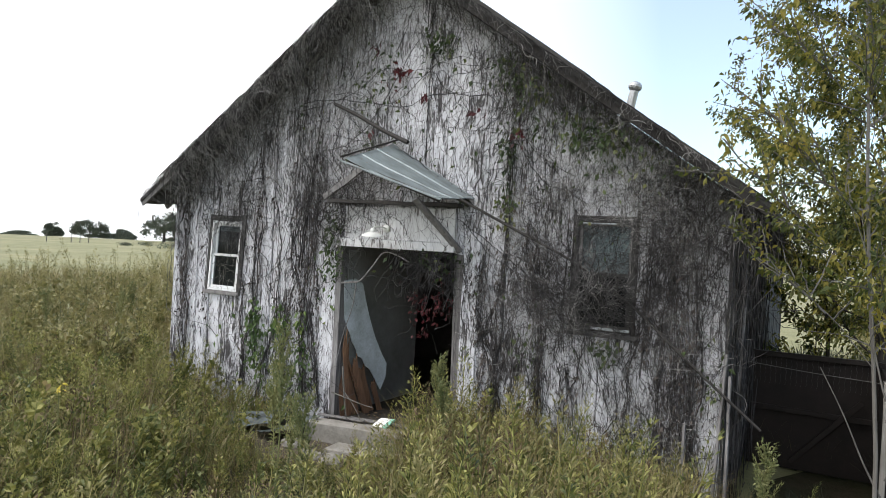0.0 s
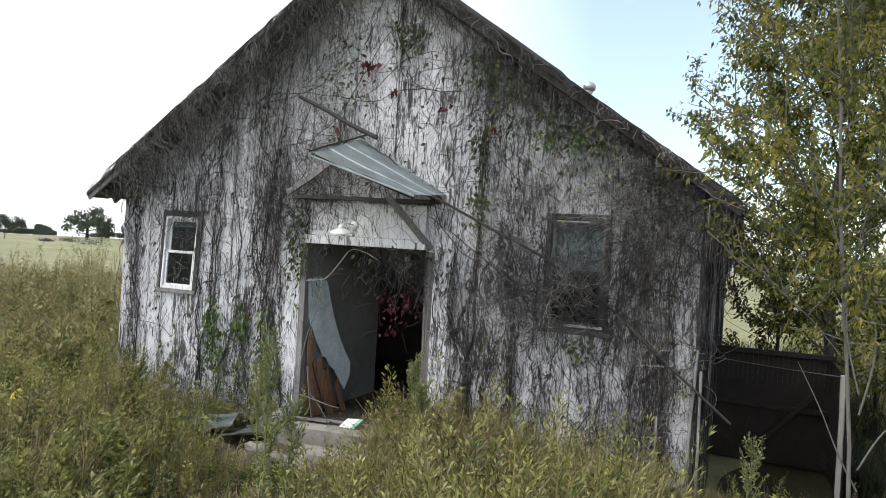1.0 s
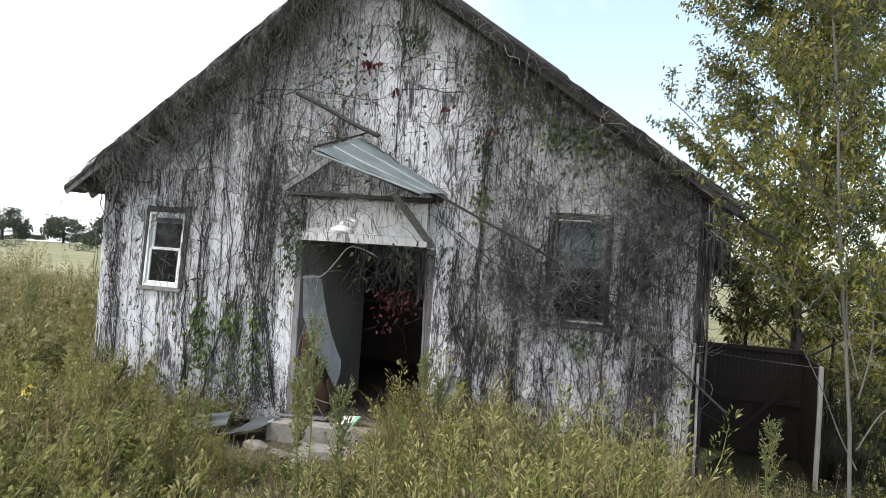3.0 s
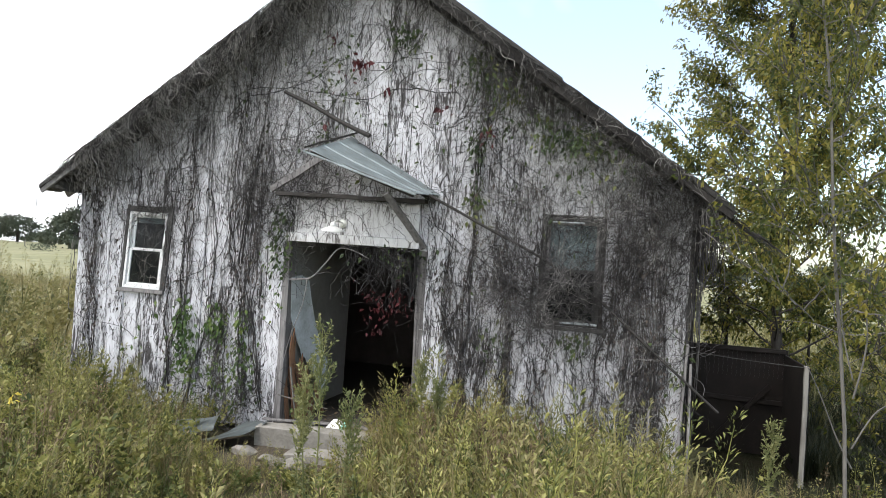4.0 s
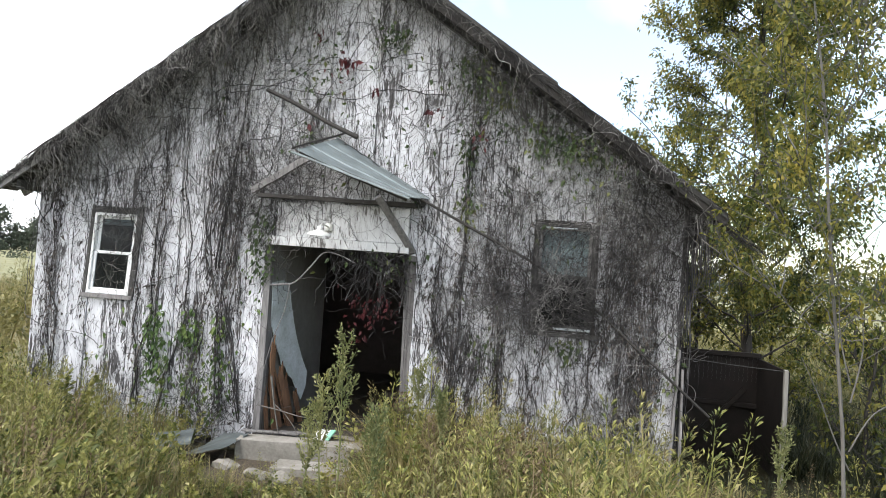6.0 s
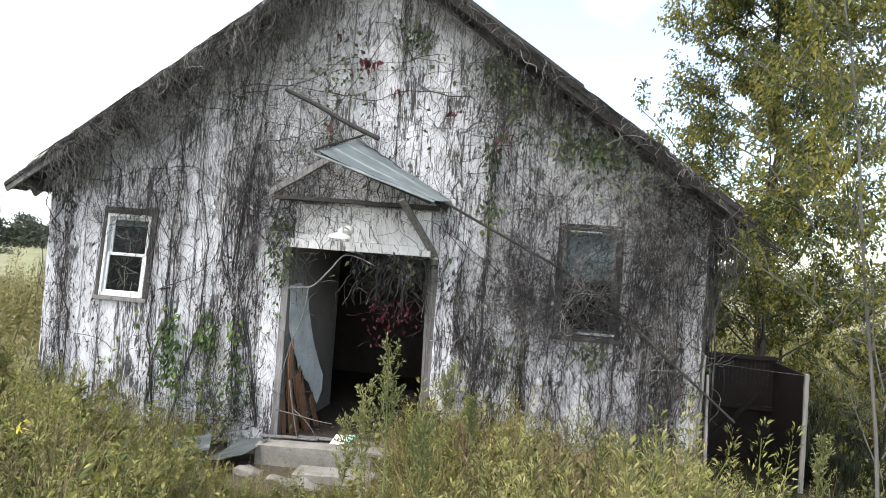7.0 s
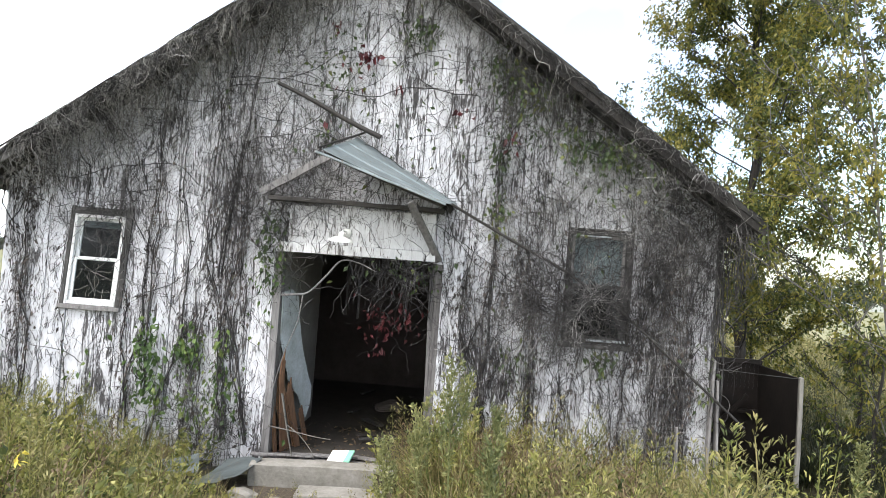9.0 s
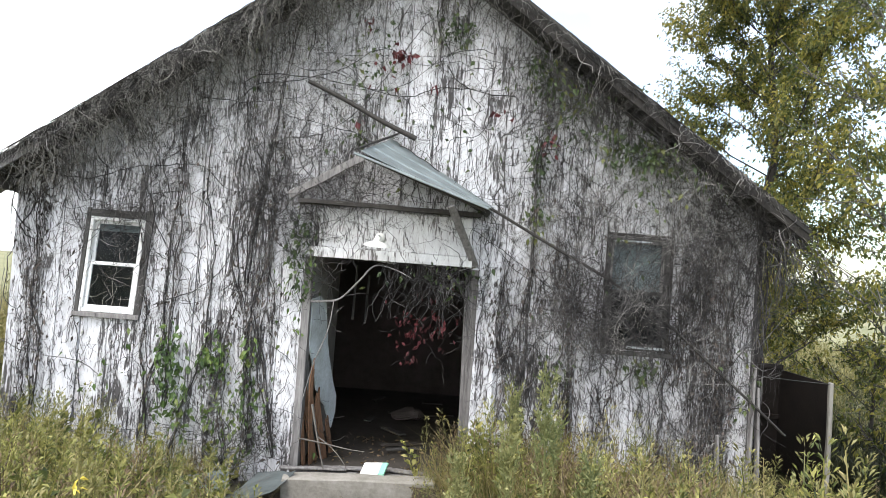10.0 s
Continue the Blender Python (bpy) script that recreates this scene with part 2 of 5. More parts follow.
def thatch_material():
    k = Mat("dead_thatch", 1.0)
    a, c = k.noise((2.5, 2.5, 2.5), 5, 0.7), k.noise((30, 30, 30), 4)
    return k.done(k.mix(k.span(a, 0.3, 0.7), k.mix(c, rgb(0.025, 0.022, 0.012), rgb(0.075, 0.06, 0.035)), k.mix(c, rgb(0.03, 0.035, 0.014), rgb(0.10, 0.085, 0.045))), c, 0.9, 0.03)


M_THATCH = thatch_material()
M_TIN, M_GROUND, M_SOIL, M_GLASS, M_GROUND_SHADE = tin_material("weathered_tin", 0.82), ground_material(), soil_material(), glass_material(), ground_shade_material()
M_DULLTIN = tin_material("dirty_ground_tin", 0.45)

# ---- mesh helpers ----
rng = np.random.default_rng(7)


def mesh_of(name, verts, faces, smooth=False):
    """A mesh from an array of places and an array of faces that all have the same number of corners."""
    verts, faces = np.asarray(verts, np.float32).reshape(-1, 3), np.asarray(faces, np.int32)
    me = bpy.data.meshes.new(name)
    k = faces.shape[1]
    me.vertices.add(len(verts))
    me.vertices.foreach_set("co", verts.ravel())
    me.loops.add(faces.size)
    me.loops.foreach_set("vertex_index", faces.ravel())
    me.polygons.add(len(faces))
    me.polygons.foreach_set("loop_start", np.arange(len(faces), dtype=np.int32) * k)
    me.polygons.foreach_set("use_smooth", np.full(len(faces), smooth))
    me.update(calc_edges=True)
    me.validate()
    return me


def thing(name, label, category, group="", kind="", at=(0, 0, 0)):
    ob = new(name)
    ob.location = at
    ob.empty_display_size = 0.1
    return tagged(ob, label, category, group, kind)


def part(name, shape, material, parent=None, label=""):
    """One mesh object, under a thing or a part; shape is a bmesh or a mesh in the world's places."""
    if isinstance(shape, bmesh.types.BMesh):
        me = bpy.data.meshes.new(name)
        bmesh.ops.recalc_face_normals(shape, faces=shape.faces)
        shape.to_mesh(me)
        shape.free()
    else:
        me = shape
    me.materials.clear()
    me.materials.append(material)
    ob = new(name, me)
    if parent is not None:
        ob.parent = parent
        bpy.context.view_layer.update()
        ob.matrix_parent_inverse = parent.matrix_world.inverted()
    return tagged(ob, label)


def box(bm, x0, x1, y0, y1, z0, z1, bevel=0.0, m=None):
    r = bmesh.ops.create_cube(bm, size=1.0)
    vs = r["verts"]
    bmesh.ops.scale(bm, verts=vs, vec=(x1 - x0, y1 - y0, z1 - z0))
    bmesh.ops.translate(bm, verts=vs, vec=((x0 + x1) / 2, (y0 + y1) / 2, (z0 + z1) / 2))
    if bevel:
        es = {e for v in vs for e in v.link_edges}
        r = bmesh.ops.bevel(bm, geom=list(es), offset=bevel, segments=1, affect="EDGES")
        vs = list({v for f in r["faces"] for v in f.verts} | {v for v in vs if v.is_valid})
    if m is not None:
        bmesh.ops.transform(bm, matrix=m, verts=vs)
    return vs


def a_box(x0, x1, y0, y1, z0, z1, bevel=0.004, m=None):
    bm = bmesh.new()
    box(bm, x0, x1, y0, y1, z0, z1, bevel, m)
    return bm


def beam(a, b, wide, thick, bevel=0.004, up=(0, 0, 1), rough=0.0):
    """A straight board from a to b."""
    a, b = Vector(a), Vector(b)
    d = b - a
    x = d.normalized()
    side = Vector(up).cross(x).normalized()
    top = x.cross(side)
    m = Matrix((( x.x, side.x, top.x, a.x), (x.y, side.y, top.y, a.y), (x.z, side.z, top.z, a.z), (0, 0, 0, 1)))
    bm = bmesh.new()
    box(bm, 0, d.length, -thick / 2, thick / 2, -wide / 2, wide / 2, bevel)
    if rough:
        bmesh.ops.subdivide_edges(bm, edges=[e for e in bm.edges if e.calc_length() > d.length * 0.8], cuts=7)
        for v in bm.verts:
            v.co += noise.noise_vector(v.co * 6 + a) * rough
    bmesh.ops.transform(bm, matrix=m, verts=bm.verts)
    return bm


def prism(outline, y0, y1):
    """A flat outline of (x, z) places, given depth along y."""
    bm = bmesh.new()
    f = bm.faces.new([bm.verts.new((x, y0, z)) for x, z in outline])
    r = bmesh.ops.extrude_face_region(bm, geom=[f])
    bmesh.ops.translate(bm, verts=[g for g in r["geom"] if isinstance(g, bmesh.types.BMVert)], vec=(0, y1 - y0, 0))
    return bm


def tubes(P, R, sides=3):
    """Round stems along many lines at once: P lines x places x 3, R their radii."""
    P, R = np.asarray(P, float), np.asarray(R, float)
    n, k = P.shape[:2]
    T = np.gradient(P, axis=1)
    T /= np.linalg.norm(T, axis=2, keepdims=True) + 1e-9
    ref = np.array((0.83, 0.51, 0.22))
    U = np.cross(T, ref)
    U /= np.linalg.norm(U, axis=2, keepdims=True) + 1e-9
    W = np.cross(T, U)
    a = np.arange(sides) * 2 * np.pi / sides
    V = P[:, :, None] + R[:, :, None, None] * (np.cos(a)[:, None] * U[:, :, None] + np.sin(a)[:, None] * W[:, :, None])
    i = np.arange(n)[:, None, None] * k * sides + np.arange(k - 1)[None, :, None] * sides
    s = np.arange(sides)[None, None, :]
    q = (s + 1) % sides
    F = np.stack([i + s, i + q, i + sides + q, i + sides + s], axis=-1)
    return V.reshape(-1, 3), F.reshape(-1, 4)


def stem(points, r0, r1, sides=6, steps=None):
    """One tapering, slightly crooked stem through a few places."""
    p = np.asarray(points, float)
    steps = steps or 6 * (len(p) - 1) + 1
    t = np.linspace(0, len(p) - 1, steps)
    i = np.minimum(t.astype(int), len(p) - 2)
    f = (t - i)[:, None]
    a, b, c, d = p[np.maximum(i - 1, 0)], p[i], p[i + 1], p[np.minimum(i + 2, len(p) - 1)]
    line = 0.5 * (2 * b + (c - a) * f + (2 * a - 5 * b + 4 * c - d) * f**2 + (3 * b - a - 3 * c + d) * f**3)
    return tubes(line[None], np.linspace(r0, r1, steps)[None], sides)


def joined(pieces):
    """Several arrays of places and faces as one."""
    vs, fs, o = [], [], 0
    for v, f in pieces:
        vs.append(v)
        fs.append(f + o)
        o += len(v)
    return np.concatenate(vs), np.concatenate(fs)


def leaves(P, D, size, width=0.5, droop=0.35, r=rng, single=False):
    """Leaf blades, folded or (single) plain, at places P along ways D."""
    n = len(P)
    D = D / (np.linalg.norm(D, axis=1, keepdims=True) + 1e-9)
    S = np.cross(D, r.normal(size=(n, 3)))
    S /= np.linalg.norm(S, axis=1, keepdims=True) + 1e-9
    N = np.cross(D, S)
    L = np.broadcast_to(size, (n,))[:, None]
    w = L * width * 0.5
    low = np.array((0, 0, -1.0)) * L * droop
    mid = P + D * L * 0.45 + N * L * 0.06
    tip = P + D * L + low
    if single:
        V = np.stack([P, mid + S * w, tip, mid - S * w], axis=1)
        return V.reshape(-1, 3), np.arange(n * 4).reshape(-1, 4)
    V = np.stack([P, mid + S * w, tip, mid - S * w, mid - N * L * 0.10], axis=1)
    F = np.array([[0, 1, 2, 4], [0, 4, 2, 3]])
    F = (np.arange(n)[:, None, None] * 5 + F[None]).reshape(-1, 4)
    return V.reshape(-1, 3), F


def scatter(templates, xy, height, ground, r=rng, lean=0.18):
    """Copies of plant shapes over the ground, turned, leaned and scaled, as one array."""
    pick = r.integers(0, len(templates), len(xy))
    out = []
    for k, (V, F) in enumerate(templates):
        at = xy[pick == k]
        if not len(at):
            continue
        s, a = height[pick == k], r.uniform(0, 2 * np.pi, len(at))
        c, si = np.cos(a) * s, np.sin(a) * s
        X = V[None, :, 0] * c[:, None] - V[None, :, 1] * si[:, None]
        Y = V[None, :, 0] * si[:, None] + V[None, :, 1] * c[:, None]
        Z = V[None, :, 2] * s[:, None]
        lx, ly = r.normal(0, lean, len(at)), r.normal(0, lean, len(at))
        X, Y = X + Z * lx[:, None] + at[:, 0, None], Y + Z * ly[:, None] + at[:, 1, None]
        Z = Z + ground(at[:, 0], at[:, 1])[:, None]
        W = np.stack([X, Y, Z], axis=-1).reshape(-1, 3)
        G = (np.arange(len(at))[:, None, None] * len(V) + F[None]).reshape(-1, F.shape[1])
        out.append((W, G))
    return joined(out)


def ground_height(x, y):
    """The lie of the land: level round the house, falling gently away far off."""
    d = np.hypot(np.asarray(x, float), np.asarray(y, float))
    s = np.clip((d - 18) / 182, 0, 1)
    z = -1.25 * s * s * (3 - 2 * s) - 0.018 * np.maximum(d - 200, 0)
    return z + 0.05 * np.sin(np.asarray(x) * 0.7 + 1) * np.sin(np.asarray(y) * 0.6) * np.clip(d / 6, 0, 1)

# ---- ground ----
XL, XR, YB = -3.88, 3.68, 9.0
XA, ZA, SLOPE = -0.03, 5.77, 0.70
SILL = 0.20


def roof_top(x):
    return ZA - SLOPE * np.abs(np.asarray(x) - XA)


def make_ground():
    ring = np.concatenate([np.linspace(0, 30, 61), 30 * 1.11 ** np.arange(1, 40)])
    a = np.linspace(0, 2 * np.pi, 121)[:-1]
    X, Y = ring[:, None] * np.cos(a), ring[:, None] * np.sin(a)
    V = np.stack([X, Y, ground_height(X, Y)], -1).reshape(-1, 3)
    i, j = np.arange(len(ring) - 1)[:, None] * 120, np.arange(120)[None]
    k = (j + 1) % 120
    F = np.stack([i + j, i + 120 + j, i + 120 + k, i + k], -1).reshape(-1, 4)
    part("ground", mesh_of("ground", V, F, True), M_GROUND)
    tagged(bpy.data.objects["ground"], "yellow-green grazed pasture falling gently away", "ground", kind="structure")
    t = np.linspace(0, 2 * np.pi, 49)[:-1]
    r = 1 + 0.18 * np.sin(t * 3 + 1) + 0.08 * np.sin(t * 7)
    bm = bmesh.new()
    c = bm.verts.new((-0.6, -0.6, 0.03))
    rim = [bm.verts.new((-0.6 + 1.9 * q * math.cos(w), -0.75 + 0.75 * q * math.sin(w), 0.005)) for w, q in zip(t, r)]
    for p, q in zip(rim, rim[1:] + rim[:1]):
        bm.faces.new((c, p, q))
    n = 44
    u, w = np.meshgrid(np.linspace(0, 1, n), np.linspace(0, 2 * np.pi, 2 * n)[:-1], indexing="ij")
    q = u * (1 + 0.13 * np.sin(3 * w + 2) + 0.07 * np.sin(7 * w))
    X, Y = 6.6 + 2.9 * q * np.cos(w), 0.2 + 4.4 * q * np.sin(w)
    V = np.stack([X, Y, ground_height(X, Y) + 0.014 * (1 - u) + 0.006], -1).reshape(-1, 3)
    m = 2 * n - 1
    i, j = np.arange(n - 1)[:, None] * m, np.arange(m)[None]
    F = np.stack([i + j, i + m + j, i + m + (j + 1) % m, i + (j + 1) % m], -1).reshape(-1, 4)
    # a sheet whose dark colour stands for the trees' shade on the ground
    tagged(part("damp_ground", mesh_of("damp_ground", V, F, True), M_GROUND_SHADE), "ground under the trees by the pen, darkened with their shade", "ground", kind="structure")
    q = u * (1 + 0.06 * np.sin(5 * w + 1) + 0.05 * np.sin(9 * w))
    X, Y = -1.6 + 10 * q * np.cos(w), -4.6 + 6.2 * q * np.sin(w)
    V = np.stack([X, Y, ground_height(X, Y) + 0.03 * np.minimum(1, 6 * (1 - u)) - 0.012], -1).reshape(-1, 3)
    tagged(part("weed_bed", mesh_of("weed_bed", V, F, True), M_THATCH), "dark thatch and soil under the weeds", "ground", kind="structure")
    tagged(part("bare_soil", bm, M_SOIL), "bare dark soil with leaf litter before the doorway", "soil", kind="structure")


make_ground()

# ---- the house shell ----
DOOR = (-0.82, 0.88, SILL, 2.34)
WIN1 = (-3.125, -2.56, 1.61, 2.58)
WIN2 = (2.17, 2.80, 1.62, 2.77)


def column(x0, x1, z0, z1, y0, y1, bm):
    """A slab between two places along the wall; z1 None: up to the roof."""
    cut = [x0, x1] if not x0 < XA < x1 else [x0, XA, x1]
    top = [(x, float(roof_top(x)) - 0.14 if z1 is None else z1) for x in reversed(cut)]
    b = prism([(x0, z0), (x1, z0)] + top, y0, y1)
    me = bpy.data.meshes.new("slab")
    b.to_mesh(me)
    b.free()
    bm.from_mesh(me)
    bpy.data.meshes.remove(me)


def wall_ends(opening_list, xl, xr):
    xs = [xl]
    for o in opening_list:
        xs += [o[0], o[1]]
    return xs + [xr]


def make_front_wall():
    bm = bmesh.new()
    holes = [WIN1, DOOR, WIN2]
    xs = wall_ends(holes, XL, XR)
    for k in range(len(xs) - 1):
        if k % 2 == 0:
            column(xs[k], xs[k + 1], 0.12, None, 0.0, 0.11, bm)
        else:
            h = holes[k // 2]
            if h is not DOOR:
                column(h[0], h[1], 0.12, h[2], 0.0, 0.11, bm)
            column(h[0], h[1], h[3], None, 0.0, 0.11, bm)
    wall = part("wall_front", bm, M_GREYWOOD)
    tagged(wall, "gabled front wall of upright boards with flaking white paint", "wall", kind="structure")
    r = random.Random(3)
    for k in range(len(xs) - 1):
        n = max(1, round((xs[k + 1] - xs[k]) / 0.27))
        edge = [xs[k] + (xs[k + 1] - xs[k]) * i / n for i in range(n + 1)]
        for a, b in zip(edge, edge[1:]):
            spans = [(0.12 - r.uniform(0, 0.1), None)]
            if k % 2:
                h = holes[k // 2]
                spans = [(h[3], None)] + ([] if h is DOOR else [(spans[0][0], h[2])])
            for z0, z1 in spans:
                plank(a, b, z0, z1, r, wall)
    return wall


def plank(a, b, z0, z1, r, wall):
    g = r.uniform(0.002, 0.006)
    y1 = -0.003
    y0 = y1 - r.uniform(0.014, 0.026)
    a, b = a + g, b - g
    tops = [(x, float(roof_top(x)) - 0.15 if z1 is None else z1) for x in (a, b)]
    lean = r.uniform(-0.012, 0.012)
    corners = [(a, z0), (b, z0 + r.uniform(-0.03, 0.03)), tops[1], tops[0]]
    c = 0.004
    V = [(x, y1, z) for x, z in corners] + [(x, y0 + c, z) for x, z in corners]
    V += [(x + (c if i in (0, 3) else -c), y0 + (lean if i > 1 else 0) * 0.3, z) for i, (x, z) in enumerate(corners)]
    F = [(0, 1, 5, 4), (1, 2, 6, 5), (2, 3, 7, 6), (3, 0, 4, 7), (4, 5, 9, 8), (5, 6, 10, 9), (6, 7, 11, 10), (7, 4, 8, 11), (8, 9, 10, 11)]
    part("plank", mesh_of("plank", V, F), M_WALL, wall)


front_wall = make_front_wall()


def make_other_walls():
    side_top = float(roof_top(XR)) - 0.14
    right = part("wall_right", a_box(XR - 0.11, XR, 0.113, YB, 0.12, side_top), M_GREYWOOD)
    tagged(right, "side wall of upright weathered boards", "wall", kind="structure")
    left = part("wall_left", a_box(XL, XL + 0.11, 0.113, YB, 0.12, float(roof_top(XL)) - 0.14), M_GREYWOOD)
    tagged(left, "side wall of upright weathered boards", "wall", kind="structure")
    bm = bmesh.new()
    column(XL + 0.113, XR - 0.113, 0.12, None, YB - 0.11, YB, bm)
    tagged(part("wall_back", bm, M_GREYWOOD), "plain gabled back wall", "wall", kind="structure")
    r = random.Random(5)
    y = -0.02
    while y < YB - 0.3:
        w = r.uniform(0.24, 0.3)
        t = r.uniform(0.014, 0.024)
        # planks darkened: shade from tree and eave is put into their colour
        part("plank", a_box(XR + 0.003, XR + 0.003 + t, y + 0.004, y + w - 0.004, 0.1 - r.uniform(0, 0.1), side_top, 0.0), M_OLD_SHADED_BOARD, right)
        y += w
    tagged(part("floor", a_box(XL + 0.12, XR - 0.12, 0.0, YB - 0.12, SILL - 0.12, SILL), M_FLOOR), "dark bare floorboards strewn with rubbish", "floor", kind="structure")
    tagged(part("ceiling", a_box(XL + 0.115, XR - 0.115, 0.115, YB - 0.115, 2.72, 2.76), M_INSIDE), "dark patchy ceiling", "ceiling", kind="structure")
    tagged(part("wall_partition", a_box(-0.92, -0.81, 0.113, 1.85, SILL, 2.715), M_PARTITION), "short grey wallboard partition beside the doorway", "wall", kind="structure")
    tagged(part("wall_inner", a_box(XL + 0.115, XR - 0.115, 4.6, 4.7, SILL, 2.715), M_INSIDE), "dark patchy inner wall", "wall", kind="structure")


make_other_walls()
for x, w, z0, z1 in ((-0.97, 0.07, 1.35, 2.25), (-0.76, 0.09, 1.30, 2.10)):
    tagged(part("loose_stud", beam((x, 4.56, z0), (x + 0.02, 4.56, z1), w, 0.03, 0.004, (0, 1, 0), 0.01), M_PARTITION), "pale bare stud hanging on the inner wall", "stud", "loose studs")


def slope_slab(x0, x1, z_off, thick, y0, y1, side, rough=0.0):
    """A slab on one side of the roof, between two places across it."""
    n, m = 14, 24
    V, F = [], []
    for lay in (0, 1):
        for i in range(n + 1):
            for j in range(m + 1):
                x = x0 + (x1 - x0) * i / n
                y = y0 + (y1 - y0) * j / m
                z = float(roof_top(x)) + z_off - (thick if lay else 0)
                d = noise.noise(Vector((x * 2, y * 2, 3))) * rough
                V.append((x, y + (d if j == 0 else 0), z + d * 0.6))
    o = (n + 1) * (m + 1)
    for i in range(n):
        for j in range(m):
            a = i * (m + 1) + j
            q = (a, a + 1, a + m + 2, a + m + 1)
            F.append(q)
            F.append(tuple(k + o for k in reversed(q)))
    for i in range(n):
        for j in (0, m):
            a = i * (m + 1) + j
            F.append((a, a + m + 1, a + m + 1 + o, a + o))
    for j in range(m):
        for i in (0, n):
            a = i * (m + 1) + j
            F.append((a, a + 1, a + 1 + o, a + o))
    bm = bmesh.new()
    vs = [bm.verts.new(v) for v in V]
    for f in F:
        bm.faces.new([vs[k] for k in f])
    return bm


def make_roof():
    roof = thing("roof", "steep gable roof of dark old roofing with sagging edges", "roof", kind="structure")
    for side, x1 in (("left", -4.20), ("right", 4.02)):
        part("roof_slope", slope_slab(XA, x1, 0.0, 0.05, -0.38, YB + 0.3, side, 0.03), M_ROOF, roof)
    part("upper_roofing", slope_slab(XA + 0.02, 2.30, 0.055, 0.045, -0.36, YB + 0.2, "right", 0.03), M_ROOF, roof, "thicker roofing left near the ridge")
    for x1 in (-4.2, 4.02):
        s = -1 if x1 < 0 else 1
        a, b = (XA, -0.35, ZA - 0.085), (x1, -0.35, float(roof_top(x1)) - 0.085)
        # right rake and soffits: dark wood, with the eave shade put into it
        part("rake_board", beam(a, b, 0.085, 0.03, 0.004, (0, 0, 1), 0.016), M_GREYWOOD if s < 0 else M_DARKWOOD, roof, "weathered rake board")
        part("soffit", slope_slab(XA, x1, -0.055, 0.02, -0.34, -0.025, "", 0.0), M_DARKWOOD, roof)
        for y in np.arange(0.02, YB, 0.6):
            xa, xb = (XL + 0.05, -4.16) if s < 0 else (XR - 0.05, 3.98)
            part("rafter_tail", beam((xa, y, float(roof_top(xa)) - 0.115), (xb, y, float(roof_top(xb)) - 0.115), 0.11, 0.045), M_GREYWOOD, roof)
        xe = -3.98 if s < 0 else 3.84
        part("eave_block", a_box(xe - 0.03, xe + 0.03, -0.26, -0.03, float(roof_top(xe)) - 0.22, float(roof_top(xe)) - 0.1), M_OLD_SHADED_BOARD, roof)
    return roof


make_roof()


def make_vent():
    vent = thing("roof_vent_pipe", "grey metal vent pipe with a round cap on the roof", "vent pipe", at=(1.12, 6.12, 5.0))
    bm = bmesh.new()
    bmesh.ops.create_cone(bm, cap_ends=True, segments=16, radius1=0.085, radius2=0.085, depth=0.72, matrix=pose(1.075, 6.12, 5.18, 0, 11, 0))
    pipe = part("pipe", bm, M_PIPE, vent)
    bm = bmesh.new()
    bmesh.ops.create_uvsphere(bm, u_segments=16, v_segments=8, radius=0.13, matrix=pose(1.15, 6.12, 5.57, 0, 11, 0) @ Matrix.Diagonal((1, 1, 0.8, 1)))
    part("cap", bm, M_PIPE, pipe)
    bm = bmesh.new()
    bmesh.ops.create_cone(bm, cap_ends=True, segments=16, radius1=0.16, radius2=0.085, depth=0.16, matrix=Matrix.Translation((1.03, 6.12, 5.02)))
    part("flashing", bm, M_PIPE, vent)


make_vent()

# ---- windows ----
def frame_ring(x0, x1, z0, z1, w, y0, y1, bevel=0.004):
    bm = bmesh.new()
    box(bm, x0, x0 + w, y0, y1, z0, z1, bevel)
    box(bm, x1 - w, x1, y0, y1, z0, z1, bevel)
    box(bm, x0 + w, x1 - w, y0 + 0.001, y1 - 0.001, z0, z0 + w, bevel)
    box(bm, x0 + w, x1 - w, y0 + 0.001, y1 - 0.001, z1 - w, z1, bevel)
    return bm


def sash_window(name, label, x0, x1, z0, z1, mat, sill_mat, case_mat, sash_mat=None):
    w = thing(name, label, "window", kind="structure", at=((x0 + x1) / 2, 0, z0))
    part("window_frame", frame_ring(x0, x1, z0, z1, 0.035, -0.035, 0.06), mat, w)
    zm = (z0 + z1) / 2 + 0.01
    for nm, a, b, y in (("upper_sash", zm - 0.02, z1 - 0.035, 0.02), ("lower_sash", z0 + 0.035, zm + 0.02, -0.012)):
        s = part(nm, frame_ring(x0 + 0.036, x1 - 0.036, a, b, 0.035, y, y + 0.028), sash_mat if nm == "upper_sash" and sash_mat else mat, w)
        pane = part("pane", a_box(x0 + 0.07, x1 - 0.07, y + 0.012, y + 0.016, a + 0.034, b - 0.034, 0.0), M_GLASS, s)
        pane.visible_shadow = False
    part("window_sill", a_box(x0 - 0.05, x1 + 0.07, -0.07, 0.0, z0 - 0.05, z0 - 0.003), sill_mat, w)
    cw = 0.075 if mat is M_VINYL else 0.03
    part("casing", a_box(x1 + 0.003, x1 + cw, -0.045, -0.004, z0 - 0.002, z1 + 0.09), case_mat, w)
    part("casing", a_box(x0 - cw * 0.6, x0 - 0.003, -0.04, -0.004, z0 - 0.002, z1 + 0.09), case_mat, w)
    part("casing", a_box(x0 - 0.002, x1 + 0.002, -0.043, -0.004, z1 + 0.003, z1 + cw), case_mat, w)
    return w


